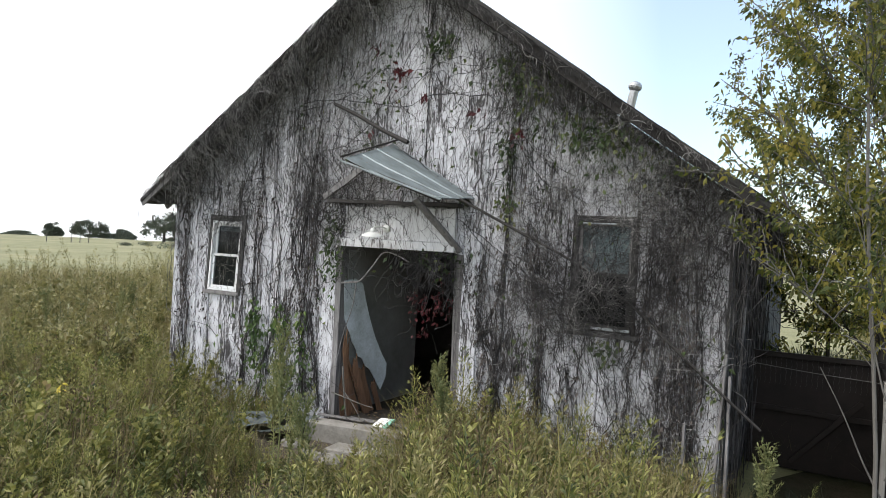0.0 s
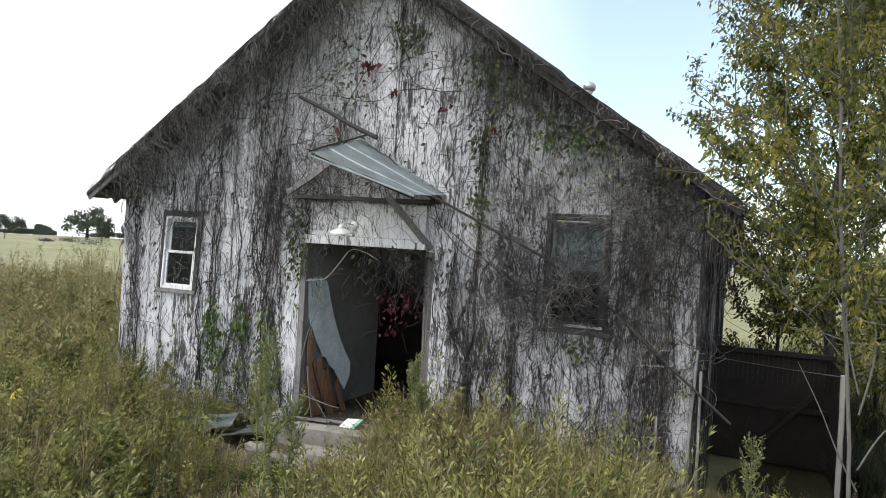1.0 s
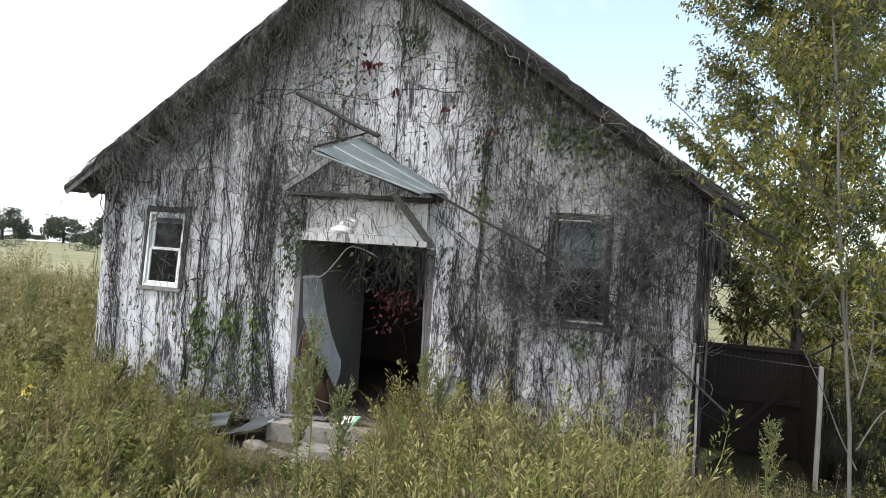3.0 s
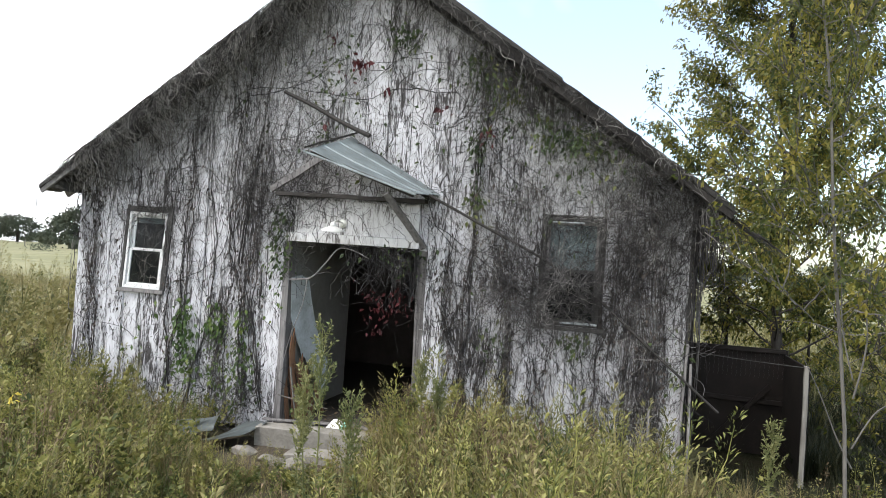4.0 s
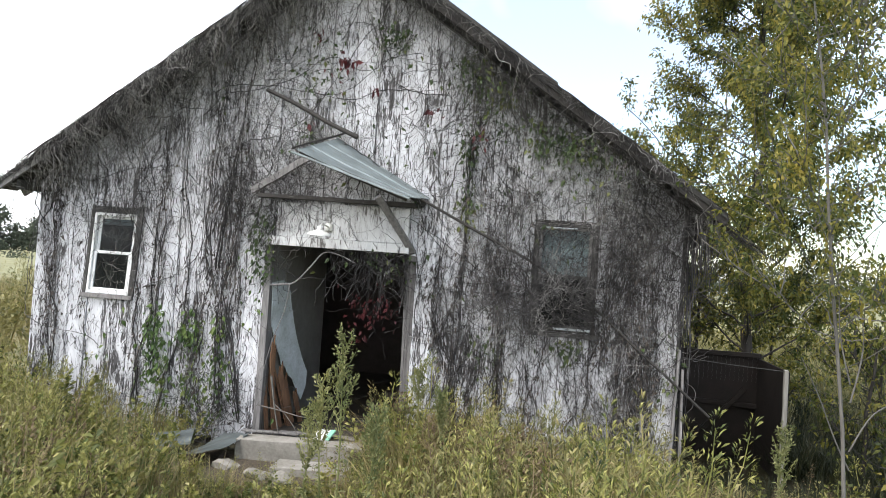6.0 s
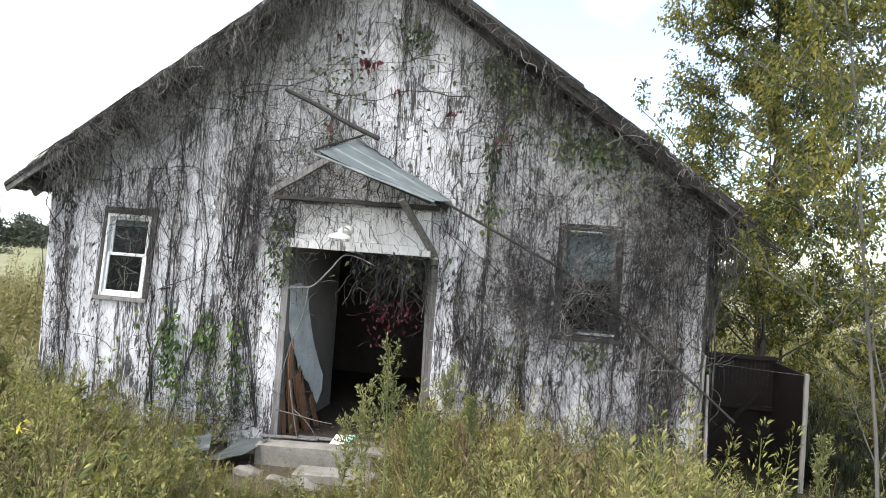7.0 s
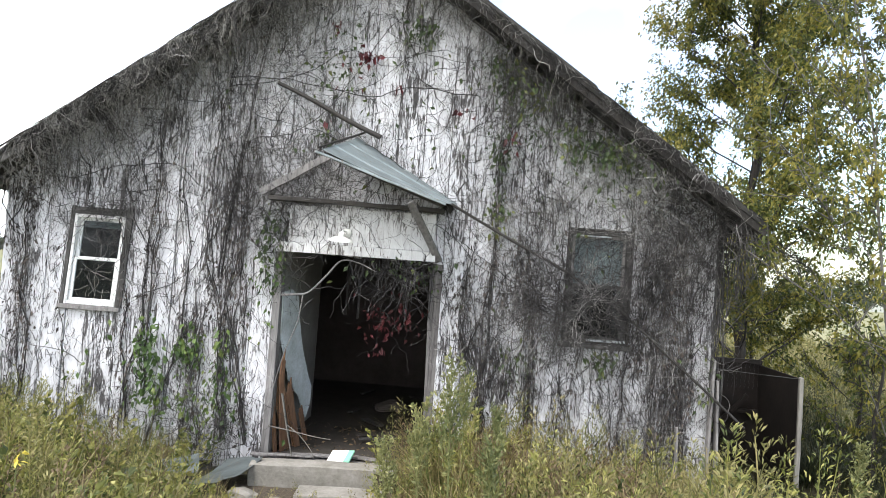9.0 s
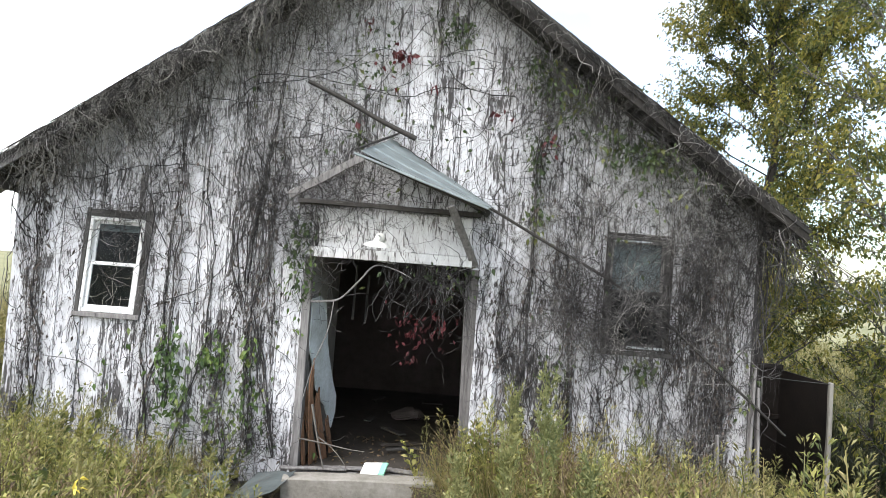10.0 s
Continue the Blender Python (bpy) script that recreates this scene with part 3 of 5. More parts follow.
w1 = sash_window("window_1", "white vinyl sash window with vines before dark glass", *WIN1, M_VINYL, M_GREYWOOD, M_OLD_SHADED_BOARD)
part("blind", a_box(WIN1[0] + 0.06, WIN1[1] - 0.06, 0.07, 0.078, 2.44, 2.55, 0.0), M_BLIND, w1, "rolled-up pale blind")
# the whole sash has settled out of square
for ob in [w1] + list(w1.children_recursive):
    if ob.type == "MESH":
        for v in ob.data.vertices:
            v.co.x += 0.055 * (v.co.z - 2.1)
w2 = sash_window("window_2", "dark sash window almost hidden by a tangle of dead vines", *WIN2, M_OLD_SHADED_BOARD, M_OLD_SHADED_BOARD, M_DARKWOOD, M_GREYWOOD)
part("blind", a_box(WIN2[0] + 0.06, WIN2[1] - 0.06, 0.07, 0.078, 2.20, 2.75, 0.0), M_BLIND, w2, "dusty pale blind behind the upper pane")
part("white_rail", a_box(2.40, 2.79, -0.085, -0.06, 1.645, 1.67), M_PANEL, w2, "white rail at the foot of the window")
part("white_rail", a_box(2.21, 2.60, -0.05, -0.04, 2.712, 2.728), M_PANEL, w2)

# ---- the doorway ----
def make_doorway():
    d = thing("door_1", "open doorway with bare wooden jambs and a white head panel", "doorway", kind="structure", at=(0, 0, SILL))
    part("head_panel", a_box(-0.76, 0.78, -0.075, -0.03, 2.44, 2.83), M_TRIM, d, "white head panel over the doorway")
    part("head_trim", a_box(-0.84, 0.80, -0.115, -0.03, 2.335, 2.437), M_TRIM, d, "chipped white head trim")
    for x0, x1, y0, z1 in ((0.80, 0.852, -0.035, 2.33), (0.857, 0.918, -0.055, 2.33), (0.924, 0.984, -0.044, 2.40)):
        part("jamb", beam(((x0 + x1) / 2 + 0.045, (y0 + 0.10) / 2, SILL - 0.06), ((x0 + x1) / 2 - 0.012, (y0 + 0.10) / 2, z1), x1 - x0, 0.10 - y0, 0.006, (0, 1, 0), 0.009), M_JAMB, d, "bare split grey jamb board")
    part("jamb", beam((0.815, 0.15, SILL), (0.77, 0.15, 2.33), 0.30, 0.03, 0.004, (0, 1, 0), 0.006), M_JAMB, d)
    part("jamb", a_box(-0.88, -0.80, -0.05, 0.10, SILL - 0.06, 2.33), M_GREYWOOD, d, "bare grey wooden jamb")
    part("threshold", beam((-0.80, -0.04, SILL - 0.01), (0.84, -0.02, SILL - 0.005), 0.03, 0.16, 0.006, (0, 0, 1), 0.01), M_GREYWOOD, d, "worn grey threshold board")
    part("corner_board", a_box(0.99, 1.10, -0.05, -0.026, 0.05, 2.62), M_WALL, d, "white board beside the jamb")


make_doorway()


def make_hood():
    h = thing("door_hood", "broken little gable hood with a bent sheet of tin", "door hood", at=(0, 0, 2.9))
    FL, FR, BR, TB = Vector((-0.31, -0.75, 3.325)), Vector((0.90, -0.65, 2.905)), Vector((0.985, -0.03, 2.95)), Vector((-0.11, -0.09, 3.575))
    nu, nv = 10, 60
    V, F = [], []
    for lay in (0, 1):
        for j in range(nv + 1):
            v = j / nv
            a, b = FL.lerp(TB, v), FR.lerp(BR, v)
            for i in range(nu + 1):
                u = i / nu
                p = a.lerp(b, u)
                rib = 0.011 * max(0, math.cos(v * 3 * 2 * math.pi)) ** 40
                sag = -0.025 * math.sin(u * math.pi) * (1 - v) + 0.02 * noise.noise(Vector((u * 3, v * 2, 1)))
                V.append((p.x, p.y, p.z + rib + sag - (0.006 if lay else 0)))
    w, o = nu + 1, (nu + 1) * (nv + 1)
    for j in range(nv):
        for i in range(nu):
            a = j * w + i
            F += [(a, a + 1, a + w + 1, a + w), (a + o, a + w + o, a + w + 1 + o, a + 1 + o)]
    for i in range(nu):
        F += [(i, i + o, i + 1 + o, i + 1), (nv * w + i, nv * w + i + 1, nv * w + i + 1 + o, nv * w + i + o)]
    for j in range(nv):
        a, b = j * w, j * w + nu
        F += [(a, a + w, a + w + o, a + o), (b, b + o, b + w + o, b + w)]
    tin = part("tin_sheet", mesh_of("tin_sheet", V, F), M_TIN, h, "bent grey-blue tin sheet with raised seams")
    part("front_fascia", beam((-0.37, -0.745, 3.305), (0.90, -0.645, 2.89), 0.024, 0.02, 0.004, (0, 0, 1), 0.006), M_TIN, tin, "bent tin edge strip")
    part("split_strip", beam((-0.30, -0.70, 3.30), (0.80, -0.63, 2.915), 0.03, 0.016, 0.004, (0, 0, 1), 0.012), M_DARKWOOD, h, "dark rotten strip under the tin edge")
    part("rafter", beam((-0.28, -0.66, 3.29), (0.86, -0.60, 2.885), 0.04, 0.04), M_DARKWOOD, h)
    part("rafter", beam((-0.08, -0.06, 3.50), (0.94, -0.06, 2.88), 0.07, 0.04), M_DARKWOOD, h)
    part("ridge_stick", beam((-0.34, -0.78, 3.34), (-0.03, -0.03, 3.65), 0.02, 0.02, 0.004, (0, 0, 1), 0.01), M_DARKWOOD, h)
    part("rake_board", beam((-1.08, -0.12, 2.93), (-0.36, -0.15, 3.36), 0.075, 0.03, 0.004, (0, 0, 1), 0.008), M_GREYWOOD, h, "loose grey rake board")
    part("tie_beam", beam((-0.98, -0.12, 2.885), (0.86, -0.12, 2.865), 0.045, 0.12, 0.004, (0, 0, 1), 0.012), M_DARKWOOD, h)
    part("brace", beam((0.55, -0.60, 2.90), (0.84, -0.03, 2.35), 0.075, 0.035, 0.004, (1, 0, 0.3), 0.006), M_GREYWOOD, h, "slanting grey brace")


make_hood()


def lathe(profile, m, seg=20):
    bm = bmesh.new()
    rows = [[bm.verts.new((r * math.cos(2 * math.pi * i / seg), r * math.sin(2 * math.pi * i / seg), z)) for i in range(seg)] for r, z in profile]
    for a, b in zip(rows, rows[1:]):
        for i in range(seg):
            k = (i + 1) % seg
            bm.faces.new((a[i], a[k], b[k], b[i]))
    bmesh.ops.transform(bm, matrix=m, verts=bm.verts)
    for f in bm.faces:
        f.smooth = True
    return bm


def make_lamp():
    lamp = thing("barn_lamp", "white enamelled barn lamp over the doorway", "lamp", at=(-0.14, -0.36, 2.5))
    m = Matrix.Translation((-0.14, -0.36, 2.475)) @ pose(0, 0, 0, 6, 4, 0) @ Matrix.Diagonal((0.76, 0.76, 0.72, 1))
    shade = part("shade", lathe([(0.17, 0.0), (0.168, 0.012), (0.13, 0.035), (0.075, 0.06), (0.045, 0.075), (0.043, 0.07), (0.07, 0.054), (0.125, 0.028), (0.163, 0.004), (0.17, 0.0)], m), M_LAMP, lamp)
    part("neck", lathe([(0.044, 0.07), (0.044, 0.10), (0.034, 0.125), (0.012, 0.135), (0.001, 0.136)], m), M_LAMP, shade)
    part("arm", mesh_of("arm", *stem([(-0.14, -0.36, 2.56), (-0.14, -0.30, 2.585), (-0.14, -0.18, 2.585), (-0.14, -0.076, 2.57)], 0.009, 0.009, 8)), M_LAMP, lamp)
    part("wall_plate", lathe([(0.001, 0.0), (0.05, 0.0), (0.05, 0.015), (0.001, 0.016)], pose(-0.14, -0.077, 2.57, 90)), M_LAMP, lamp)


make_lamp()

# ---- things at the doorway ----
def sheet(outline, thick, m, bend=0.0, cuts=3):
    """A thin board of any outline in its own plane, slightly bent."""
    bm = prism(outline, 0, thick)
    bmesh.ops.triangulate(bm, faces=[f for f in bm.faces if len(f.verts) > 4])
    bmesh.ops.subdivide_edges(bm, edges=bm.edges[:], cuts=cuts, use_grid_fill=True)
    for v in bm.verts:
        v.co.y += bend * (math.sin(v.co.z * 2.3) + 0.4 * noise.noise(v.co * 3))
    bmesh.ops.transform(bm, matrix=m, verts=bm.verts)
    return bm


def make_broken_panel():
    turn = 71
    m = pose(-0.79, 0.06, 0, 0, 0, turn)
    o = [(-0.05, 1.90), (0.0, 1.42), (0.05, 1.31), (0.10, 1.22), (0.14, 1.12), (0.21, 1.02), (0.24, 0.93), (0.31, 0.90), (0.37, 0.79), (0.45, 0.74), (0.55, 0.58), (0.63, 0.46), (0.71, 0.62), (0.72, 0.80), (0.60, 0.98), (0.50, 1.16), (0.38, 1.44), (0.30, 1.66), (0.24, 1.86), (0.12, 1.93)]
    tagged(part("broken_panel", sheet(o, 0.014, m, 0.022), M_PANEL), "warped pale blue-white panel with torn lower edge", "panel")
    r = random.Random(9)
    along = Vector((math.cos(radians(turn)), math.sin(radians(turn)), 0))
    out = Vector((along.y, -along.x, 0))
    for k, (u0, u1, hgt, w) in enumerate(((0.02, -0.03, 0.95, 0.06), (0.10, -0.01, 1.10, 0.06), (0.22, 0.03, 1.0, 0.10), (0.36, 0.16, 0.78, 0.08), (0.47, 0.33, 0.62, 0.13), (0.61, 0.50, 0.42, 0.08), (0.34, 0.05, 0.98, 0.03))):
        o = [(u0 - w / 2, 0), (u0 + w / 2, 0), (u1 + w * 0.45, hgt * r.uniform(0.72, 0.85)), (u1 + w * 0.2, hgt), (u1, hgt * 0.86), (u1 - w * 0.3, hgt * 0.93), (u1 - w * 0.5, hgt * r.uniform(0.7, 0.8))]
        at = Vector((-0.79, 0.06, SILL)) + out * (0.035 + 0.021 * (k % 2) + (0.03 if k == 6 else 0))
        ob = part("splintered_board", sheet(o, 0.016, Matrix.Translation(at) @ pose(0, 0, 0, r.uniform(-5, 2), 0, turn + r.uniform(-6, 6)), 0.012, 1), M_BROWN)
        tagged(ob, "splintered brown board leaning inside the jamb", "board", "splintered boards")
    for a, b, w in (((-0.95, -0.16, 0.235), (-0.30, -0.10, 0.245), 0.07), ((-0.55, -0.06, 0.235), (0.15, 0.02, 0.24), 0.09), ((0.05, 0.03, 0.235), (0.62, -0.03, 0.23), 0.10)):
        tagged(part("loose_board", beam(a, b, 0.02, w, 0.004, (0, 0, 1), 0.008), M_GREYWOOD), "weathered loose board lying on the threshold", "board", "loose boards")
    for pts, r0 in (([(-0.80, -0.12, 0.52), (-0.55, -0.16, 0.50), (-0.30, -0.2, 0.47), (-0.12, -0.22, 0.46)], 0.012), ([(-0.62, -0.1, 0.55), (-0.45, -0.17, 0.46), (-0.32, -0.2, 0.33), (-0.28, -0.2, 0.24)], 0.009), ([(-0.70, -0.05, 0.85), (-0.60, -0.12, 0.5), (-0.52, -0.16, 0.24)], 0.018)):
        tagged(part("dead_stick", mesh_of("dead_stick", *stem(pts, r0 * 0.75, r0 * 0.35, 5)), M_GREYBARK), "grey dead stick leaning in the doorway", "stick", "dead sticks")
    tagged(part("door_branch", mesh_of("door_branch", *joined([stem([(-0.90, -0.03, 1.87), (-0.66, -0.04, 1.89), (-0.50, -0.05, 1.93), (-0.32, -0.06, 2.12), (-0.18, -0.06, 2.28), (0.0, -0.07, 2.27), (0.2, -0.08, 2.19)], 0.013, 0.006, 6), stem([(-0.56, -0.05, 1.91), (-0.60, -0.05, 1.60), (-0.72, -0.05, 1.25), (-0.80, -0.05, 0.9)], 0.008, 0.004, 5)])), M_GREYWOOD), "bare grey vine branch across the doorway", "branch")


make_broken_panel()


def make_step():
    def slab(name, x0, x1, y0, y1, z0, z1, label, seed, turn=0):
        bm = bmesh.new()
        box(bm, x0, x1, y0, y1, z0, z1, 0.012)
        bmesh.ops.subdivide_edges(bm, edges=[e for e in bm.edges if e.calc_length() > 0.1], cuts=5, use_grid_fill=True)
        for v in bm.verts:
            v.co += noise.noise_vector(v.co * 5 + Vector((seed, 0, 0))) * 0.014
        bmesh.ops.rotate(bm, verts=bm.verts, cent=(x0, y0, 0), matrix=Matrix.Rotation(radians(turn), 3, "Z"))
        tagged(part(name, bm, M_CONCRETE), label, "step", "doorway steps")

    slab("concrete_step", -0.85, 0.61, -0.53, -0.31, -0.02, 0.245, "weathered concrete step before the doorway", 1, 7.5)
    slab("concrete_step", -0.30, 0.52, -0.86, -0.56, -0.03, 0.10, "low broken concrete slab before the step", 5, 4)
    bed = prism([(-0.86, 0.0), (0.70, 0.0), (0.70, 0.19), (0.2, 0.205), (-0.4, 0.20), (-0.86, 0.185)], -0.37, -0.055)
    bmesh.ops.subdivide_edges(bed, edges=bed.edges[:], cuts=4, use_grid_fill=True)
    for v in bed.verts:
        v.co += noise.noise_vector(v.co * 9) * 0.012
    tagged(part("litter_bed", bed, M_SOIL), "dark soil and rotten litter between step and threshold", "soil", kind="structure")
    r = random.Random(2)
    for k in range(5):
        x, y, s = r.uniform(-0.9, 0.3), r.uniform(-1.1, -0.75), r.uniform(0.07, 0.13)
        bm = bmesh.new()
        bmesh.ops.create_icosphere(bm, subdivisions=2, radius=s)
        for v in bm.verts:
            v.co = Vector((v.co.x * 1.3, v.co.y, v.co.z * 0.55)) + noise.noise_vector(v.co * 9 + Vector((k, 0, 0))) * s * 0.35
        bmesh.ops.translate(bm, verts=bm.verts, vec=(x, y, 0.03))
        tagged(part("concrete_lump", bm, M_CONCRETE), "broken lump of concrete on the soil", "rubble", "concrete lumps")


make_step()


def make_carton():
    c = thing("paper_carton", "flattened white paper carton with a green end", "carton", at=(-0.03, -0.17, 0.22))
    m = pose(-0.02, -0.10, 0.265, 24, -8, -14)
    part("card", a_box(-0.13, 0.06, -0.09, 0.09, -0.012, 0.012, 0.004, m), M_PAPER, c)
    part("green_end", a_box(0.061, 0.125, -0.09, 0.09, -0.011, 0.012, 0.004, m), M_GREEN, c, "green printed end")


make_carton()


def ribbed_tin(name, at, length, width, label, seed, curl):
    n, m = 36, 8
    V, F = [], []
    for lay in (0, 1):
        for i in range(n + 1):
            for j in range(m + 1):
                u, v = i / n, j / m
                z = 0.002 * math.cos(u * 3 * 2 * math.pi) + curl * (v - 0.4) ** 2 + 0.02 * noise.noise(Vector((u * 3 + seed, v * 3, 0)))
                V.append(Vector(((u - 0.5) * width, (v - 0.5) * length, z - 0.004 * lay)))
    w, o = m + 1, (n + 1) * (m + 1)
    for i in range(n):
        for j in range(m):
            a = i * w + j
            F += [(a, a + w, a + w + 1, a + 1), (a + o, a + 1 + o, a + w + 1 + o, a + w + o)]
    for i in range(n):
        for j in (0, m):
            a = i * w + j
            F.append((a, a + w, a + w + o, a + o))
    for j in range(m):
        for i in (0, n):
            a = i * w + j
            F.append((a, a + 1, a + 1 + o, a + o))
    V = [at @ v for v in V]
    tagged(part(name, mesh_of(name, V, F), M_DULLTIN), label, "tin sheet", "tin sheets on the ground")


ribbed_tin("fallen_tin", pose(-1.06, -0.60, 0.14, 6, -13, -24), 0.66, 0.46, "bent grey tin sheet leaning on the step", 3, 0.16)
ribbed_tin("fallen_tin", pose(-1.66, -0.66, 0.15, 5, 16, -68), 0.7, 0.34, "dull tin sheet lying in the weeds by the wall", 8, 0.1)

# ---- poles on the wall ----
tagged(part("leaning_pole", mesh_of("leaning_pole", *stem([(-0.97, -0.14, 4.09), (-0.6, -0.15, 3.93), (-0.2, -0.17, 3.73), (0.15, -0.17, 3.58)], 0.020, 0.027, 8), True), M_DARKWOOD), "dark wooden pole caught in the vines of the gable", "pole")
tagged(part("fallen_cable_pole", mesh_of("fallen_cable_pole", *stem([(0.93, -0.30, 2.93), (1.6, -0.16, 2.60), (2.1, -0.09, 2.36), (2.45, -0.07, 2.15), (2.85, -0.07, 1.88), (3.2, -0.10, 1.58), (3.6, -0.12, 1.25), (4.02, -0.10, 0.90)], 0.015, 0.013, 7)), M_DARKWOOD), "thin dark pole slanting across the vines", "pole")
for x0, x1, z in ((3.64, 3.70, 1.55), (3.76, 3.74, 1.35), (3.38, 3.36, 0.85)):
    tagged(part("leaning_board", beam((x0 + 0.0, -0.16, -0.02), (x1, -0.06, z), 0.075, 0.025, 0.004, (0, 1, 0), 0.006), M_GREYWOOD), "weathered board leaning at the house corner", "board", "leaning boards")

# ---- the pen beside the house ----
def make_pen():
    pen = thing("animal_pen", "low dark pen of rusted sheets with a pale corner post", "pen", at=(4.4, 1.5, 0))
    back = part("back_panel", a_box(3.72, 5.10, 2.20, 2.22, 0.0, 1.36), M_SHADED_RUST, pen)
    part("side_panel", a_box(5.06, 5.085, 0.98, 2.195, 0.0, 1.30), M_SHADED_RUST, pen)
    part("corner_post", beam((5.04, 0.94, -0.05), (5.035, 0.94, 1.33), 0.05, 0.05, 0.008, (0, 1, 0), 0.012), M_PALEBARK, pen, "pale grey corner post")
    part("rail", beam((3.74, 2.18, 1.33), (5.06, 2.18, 1.34), 0.06, 0.04), M_SHADED_RUST, back)
    part("rail", beam((3.74, 2.17, 0.7), (5.06, 2.17, 0.68), 0.06, 0.04), M_SHADED_RUST, back)
    part("brace", beam((4.2, 2.14, 0.1), (4.9, 2.14, 0.9), 0.06, 0.03), M_SHADED_RUST, back)
    part("top_wire", mesh_of("top_wire", *stem([(3.72, 0.93, 1.38), (4.4, 0.93, 1.335), (5.03, 0.93, 1.31)], 0.004, 0.004, 5)), M_WIRE, pen, "pale top wire")
    lines = []
    for k in range(26):
        x = 3.72 + k * 0.055
        zz = np.linspace(0.98, 1.36, 9)
        lines.append(np.stack([x + 0.012 * (np.arange(9) % 2), np.full(9, 2.19), zz], -1))
    part("netting", mesh_of("netting", *tubes(np.array(lines), np.full((26, 9), 0.0011), 3)), M_WIRE, pen, "wire netting")


make_pen()

# ---- vines on the house ----
def in_hole(x, z, pad=0.0):
    out = np.zeros(x.shape, bool)
    for a, b, c, d in (DOOR, WIN1, WIN2):
        out |= (x > a - pad) & (x < b + pad) & (z > c - pad) & (z < d + pad)
    return out


def creep(n, k, step, x0, z0, turn, keep, bias, r):
    """Lines that climb or hang over the wall, wandering as they go; bias is the heading they come back to."""
    th = bias + r.normal(0, 0.25, n)
    P = np.zeros((n, k, 2))
    P[:, 0] = np.stack([x0, z0], -1)
    for i in range(1, k):
        th = bias + keep * (th - bias) + r.normal(0, turn, n)
        P[:, i, 0] = P[:, i - 1, 0] + np.sin(th) * step
        P[:, i, 1] = P[:, i - 1, 1] + np.cos(th) * step
    return P


def on_wall(P, r, out_lo=0.03, out_hi=0.09):
    n, k = P.shape[:2]
    x = np.clip(P[..., 0], XL - 0.02, XR + 0.03)
    z = np.clip(P[..., 1], 0.08, roof_top(x) - 0.16)
    depth = r.uniform(out_lo, out_hi, n)[:, None] + 0.012 * np.sin(np.arange(k)[None] * r.uniform(0.4, 1.2, n)[:, None] + r.uniform(0, 6, n)[:, None])
    return np.stack([x, -depth, z], -1)


def make_vines():
    r = np.random.default_rng(21)
    vines = thing("wall_vines", "dense net of dry grey-brown vine stems over the wall", "vines", kind="stuff")
    # bundles of upright stems, with clear paint between them
    def thickness(x, z):
        """How densely the wall is grown over."""
        d = 0.40 + 0.14 * np.sin(x * 2.1 + 0.6 * np.sin(z * 1.3)) * np.sin(z * 1.1 + 0.7 + 0.5 * x)
        d += 0.55 * np.exp(-((roof_top(x) - z) / 0.75) ** 2) * np.where(x < -0.6, 0.75, 0.35)
        d -= 0.10 * ((x > 1.0) & (x < 3.0) & (z < 2.6))
        d += 0.40 * np.exp(-((x - 3.12) / 0.32) ** 2) + 0.15 * np.exp(-((x - 1.75) / 0.3) ** 2) * (z < 3)
        d -= 0.45 * np.exp(-((x - 2.27) / 0.22) ** 2 - ((z - 3.6) / 0.28) ** 2) + 0.6 * np.exp(-((x + 2.75) / 0.33) ** 2 - ((z - 1.05) / 0.42) ** 2)
        d -= 0.18 * ((x < -0.9) & (z < 2.6)) + 0.12 * (x < -2.3) + 0.22 * np.exp(-((x + 1.9) / 0.8) ** 2 - ((z - 2.2) / 0.9) ** 2)
        d += 0.06 * np.exp(-((x + 1.35) / 0.4) ** 2 - ((z - 1.0) / 0.8) ** 2)
        d -= 0.22 * ((x < -1.0) & (z < 1.7)) + 0.3 * np.exp(-((x - 0.2) / 0.6) ** 2 - ((z - 4.0) / 0.5) ** 2)
        d -= 0.25 * np.exp(-((x - 0.9) / 0.5) ** 2 - ((z - 3.4) / 0.4) ** 2)
        d += 0.05 * np.exp(-((x + 1.9) / 1.0) ** 2 - ((z - 3.3) / 0.5) ** 2) + 0.1 * np.exp(-((x + 0.55) / 0.3) ** 2 - ((z - 3.3) / 0.4) ** 2)
        return np.clip(1.35 * np.clip(d, 0.0, 2.0) ** 1.5, 0.03, 1.0)

    def starts(n, low_share=1.0):
        x = r.uniform(XL, XR, n * 5)
        z = r.uniform(0.1, 1.0, n * 5) * (roof_top(x) - 0.2)
        keep = r.uniform(0, 1, n * 5) < thickness(x, z) * np.clip((roof_top(x)) / 5.5, 0, 1) * np.where(z < 2.5, low_share, 1.0)
        return x[keep][:n], z[keep][:n]

    bx, bz = starts(165)
    low_wall = (bz < 3.1) | (bx < -1.4) | (r.uniform(0, 1, len(bx)) < 0.35)
    bx, bz = bx[low_wall], bz[low_wall]
    m = 6
    x0 = (bx[:, None] + r.normal(0, 0.022, (len(bx), m))).ravel()
    z0 = (bz[:, None] + r.uniform(-0.5, 0.3, (len(bx), m))).ravel().clip(0.1)
    n, k = len(x0), 16
    P = on_wall(creep(n, k, r.uniform(0.03, 0.10, n), x0, z0, 0.40, 0.74, r.choice([0.0, math.pi], n, p=[0.7, 0.3]), r), r, 0.026, 0.06)
    P = P[in_hole(P[..., 0], P[..., 2]).mean(1) < 0.12]
    R = (0.0016 + 0.006 * r.uniform(0, 1, len(P)) ** 2.2)[:, None] * np.linspace(1, 0.55, k)
    part("upright_stems", mesh_of("upright_stems", *tubes(P, R)), M_VINE, vines)
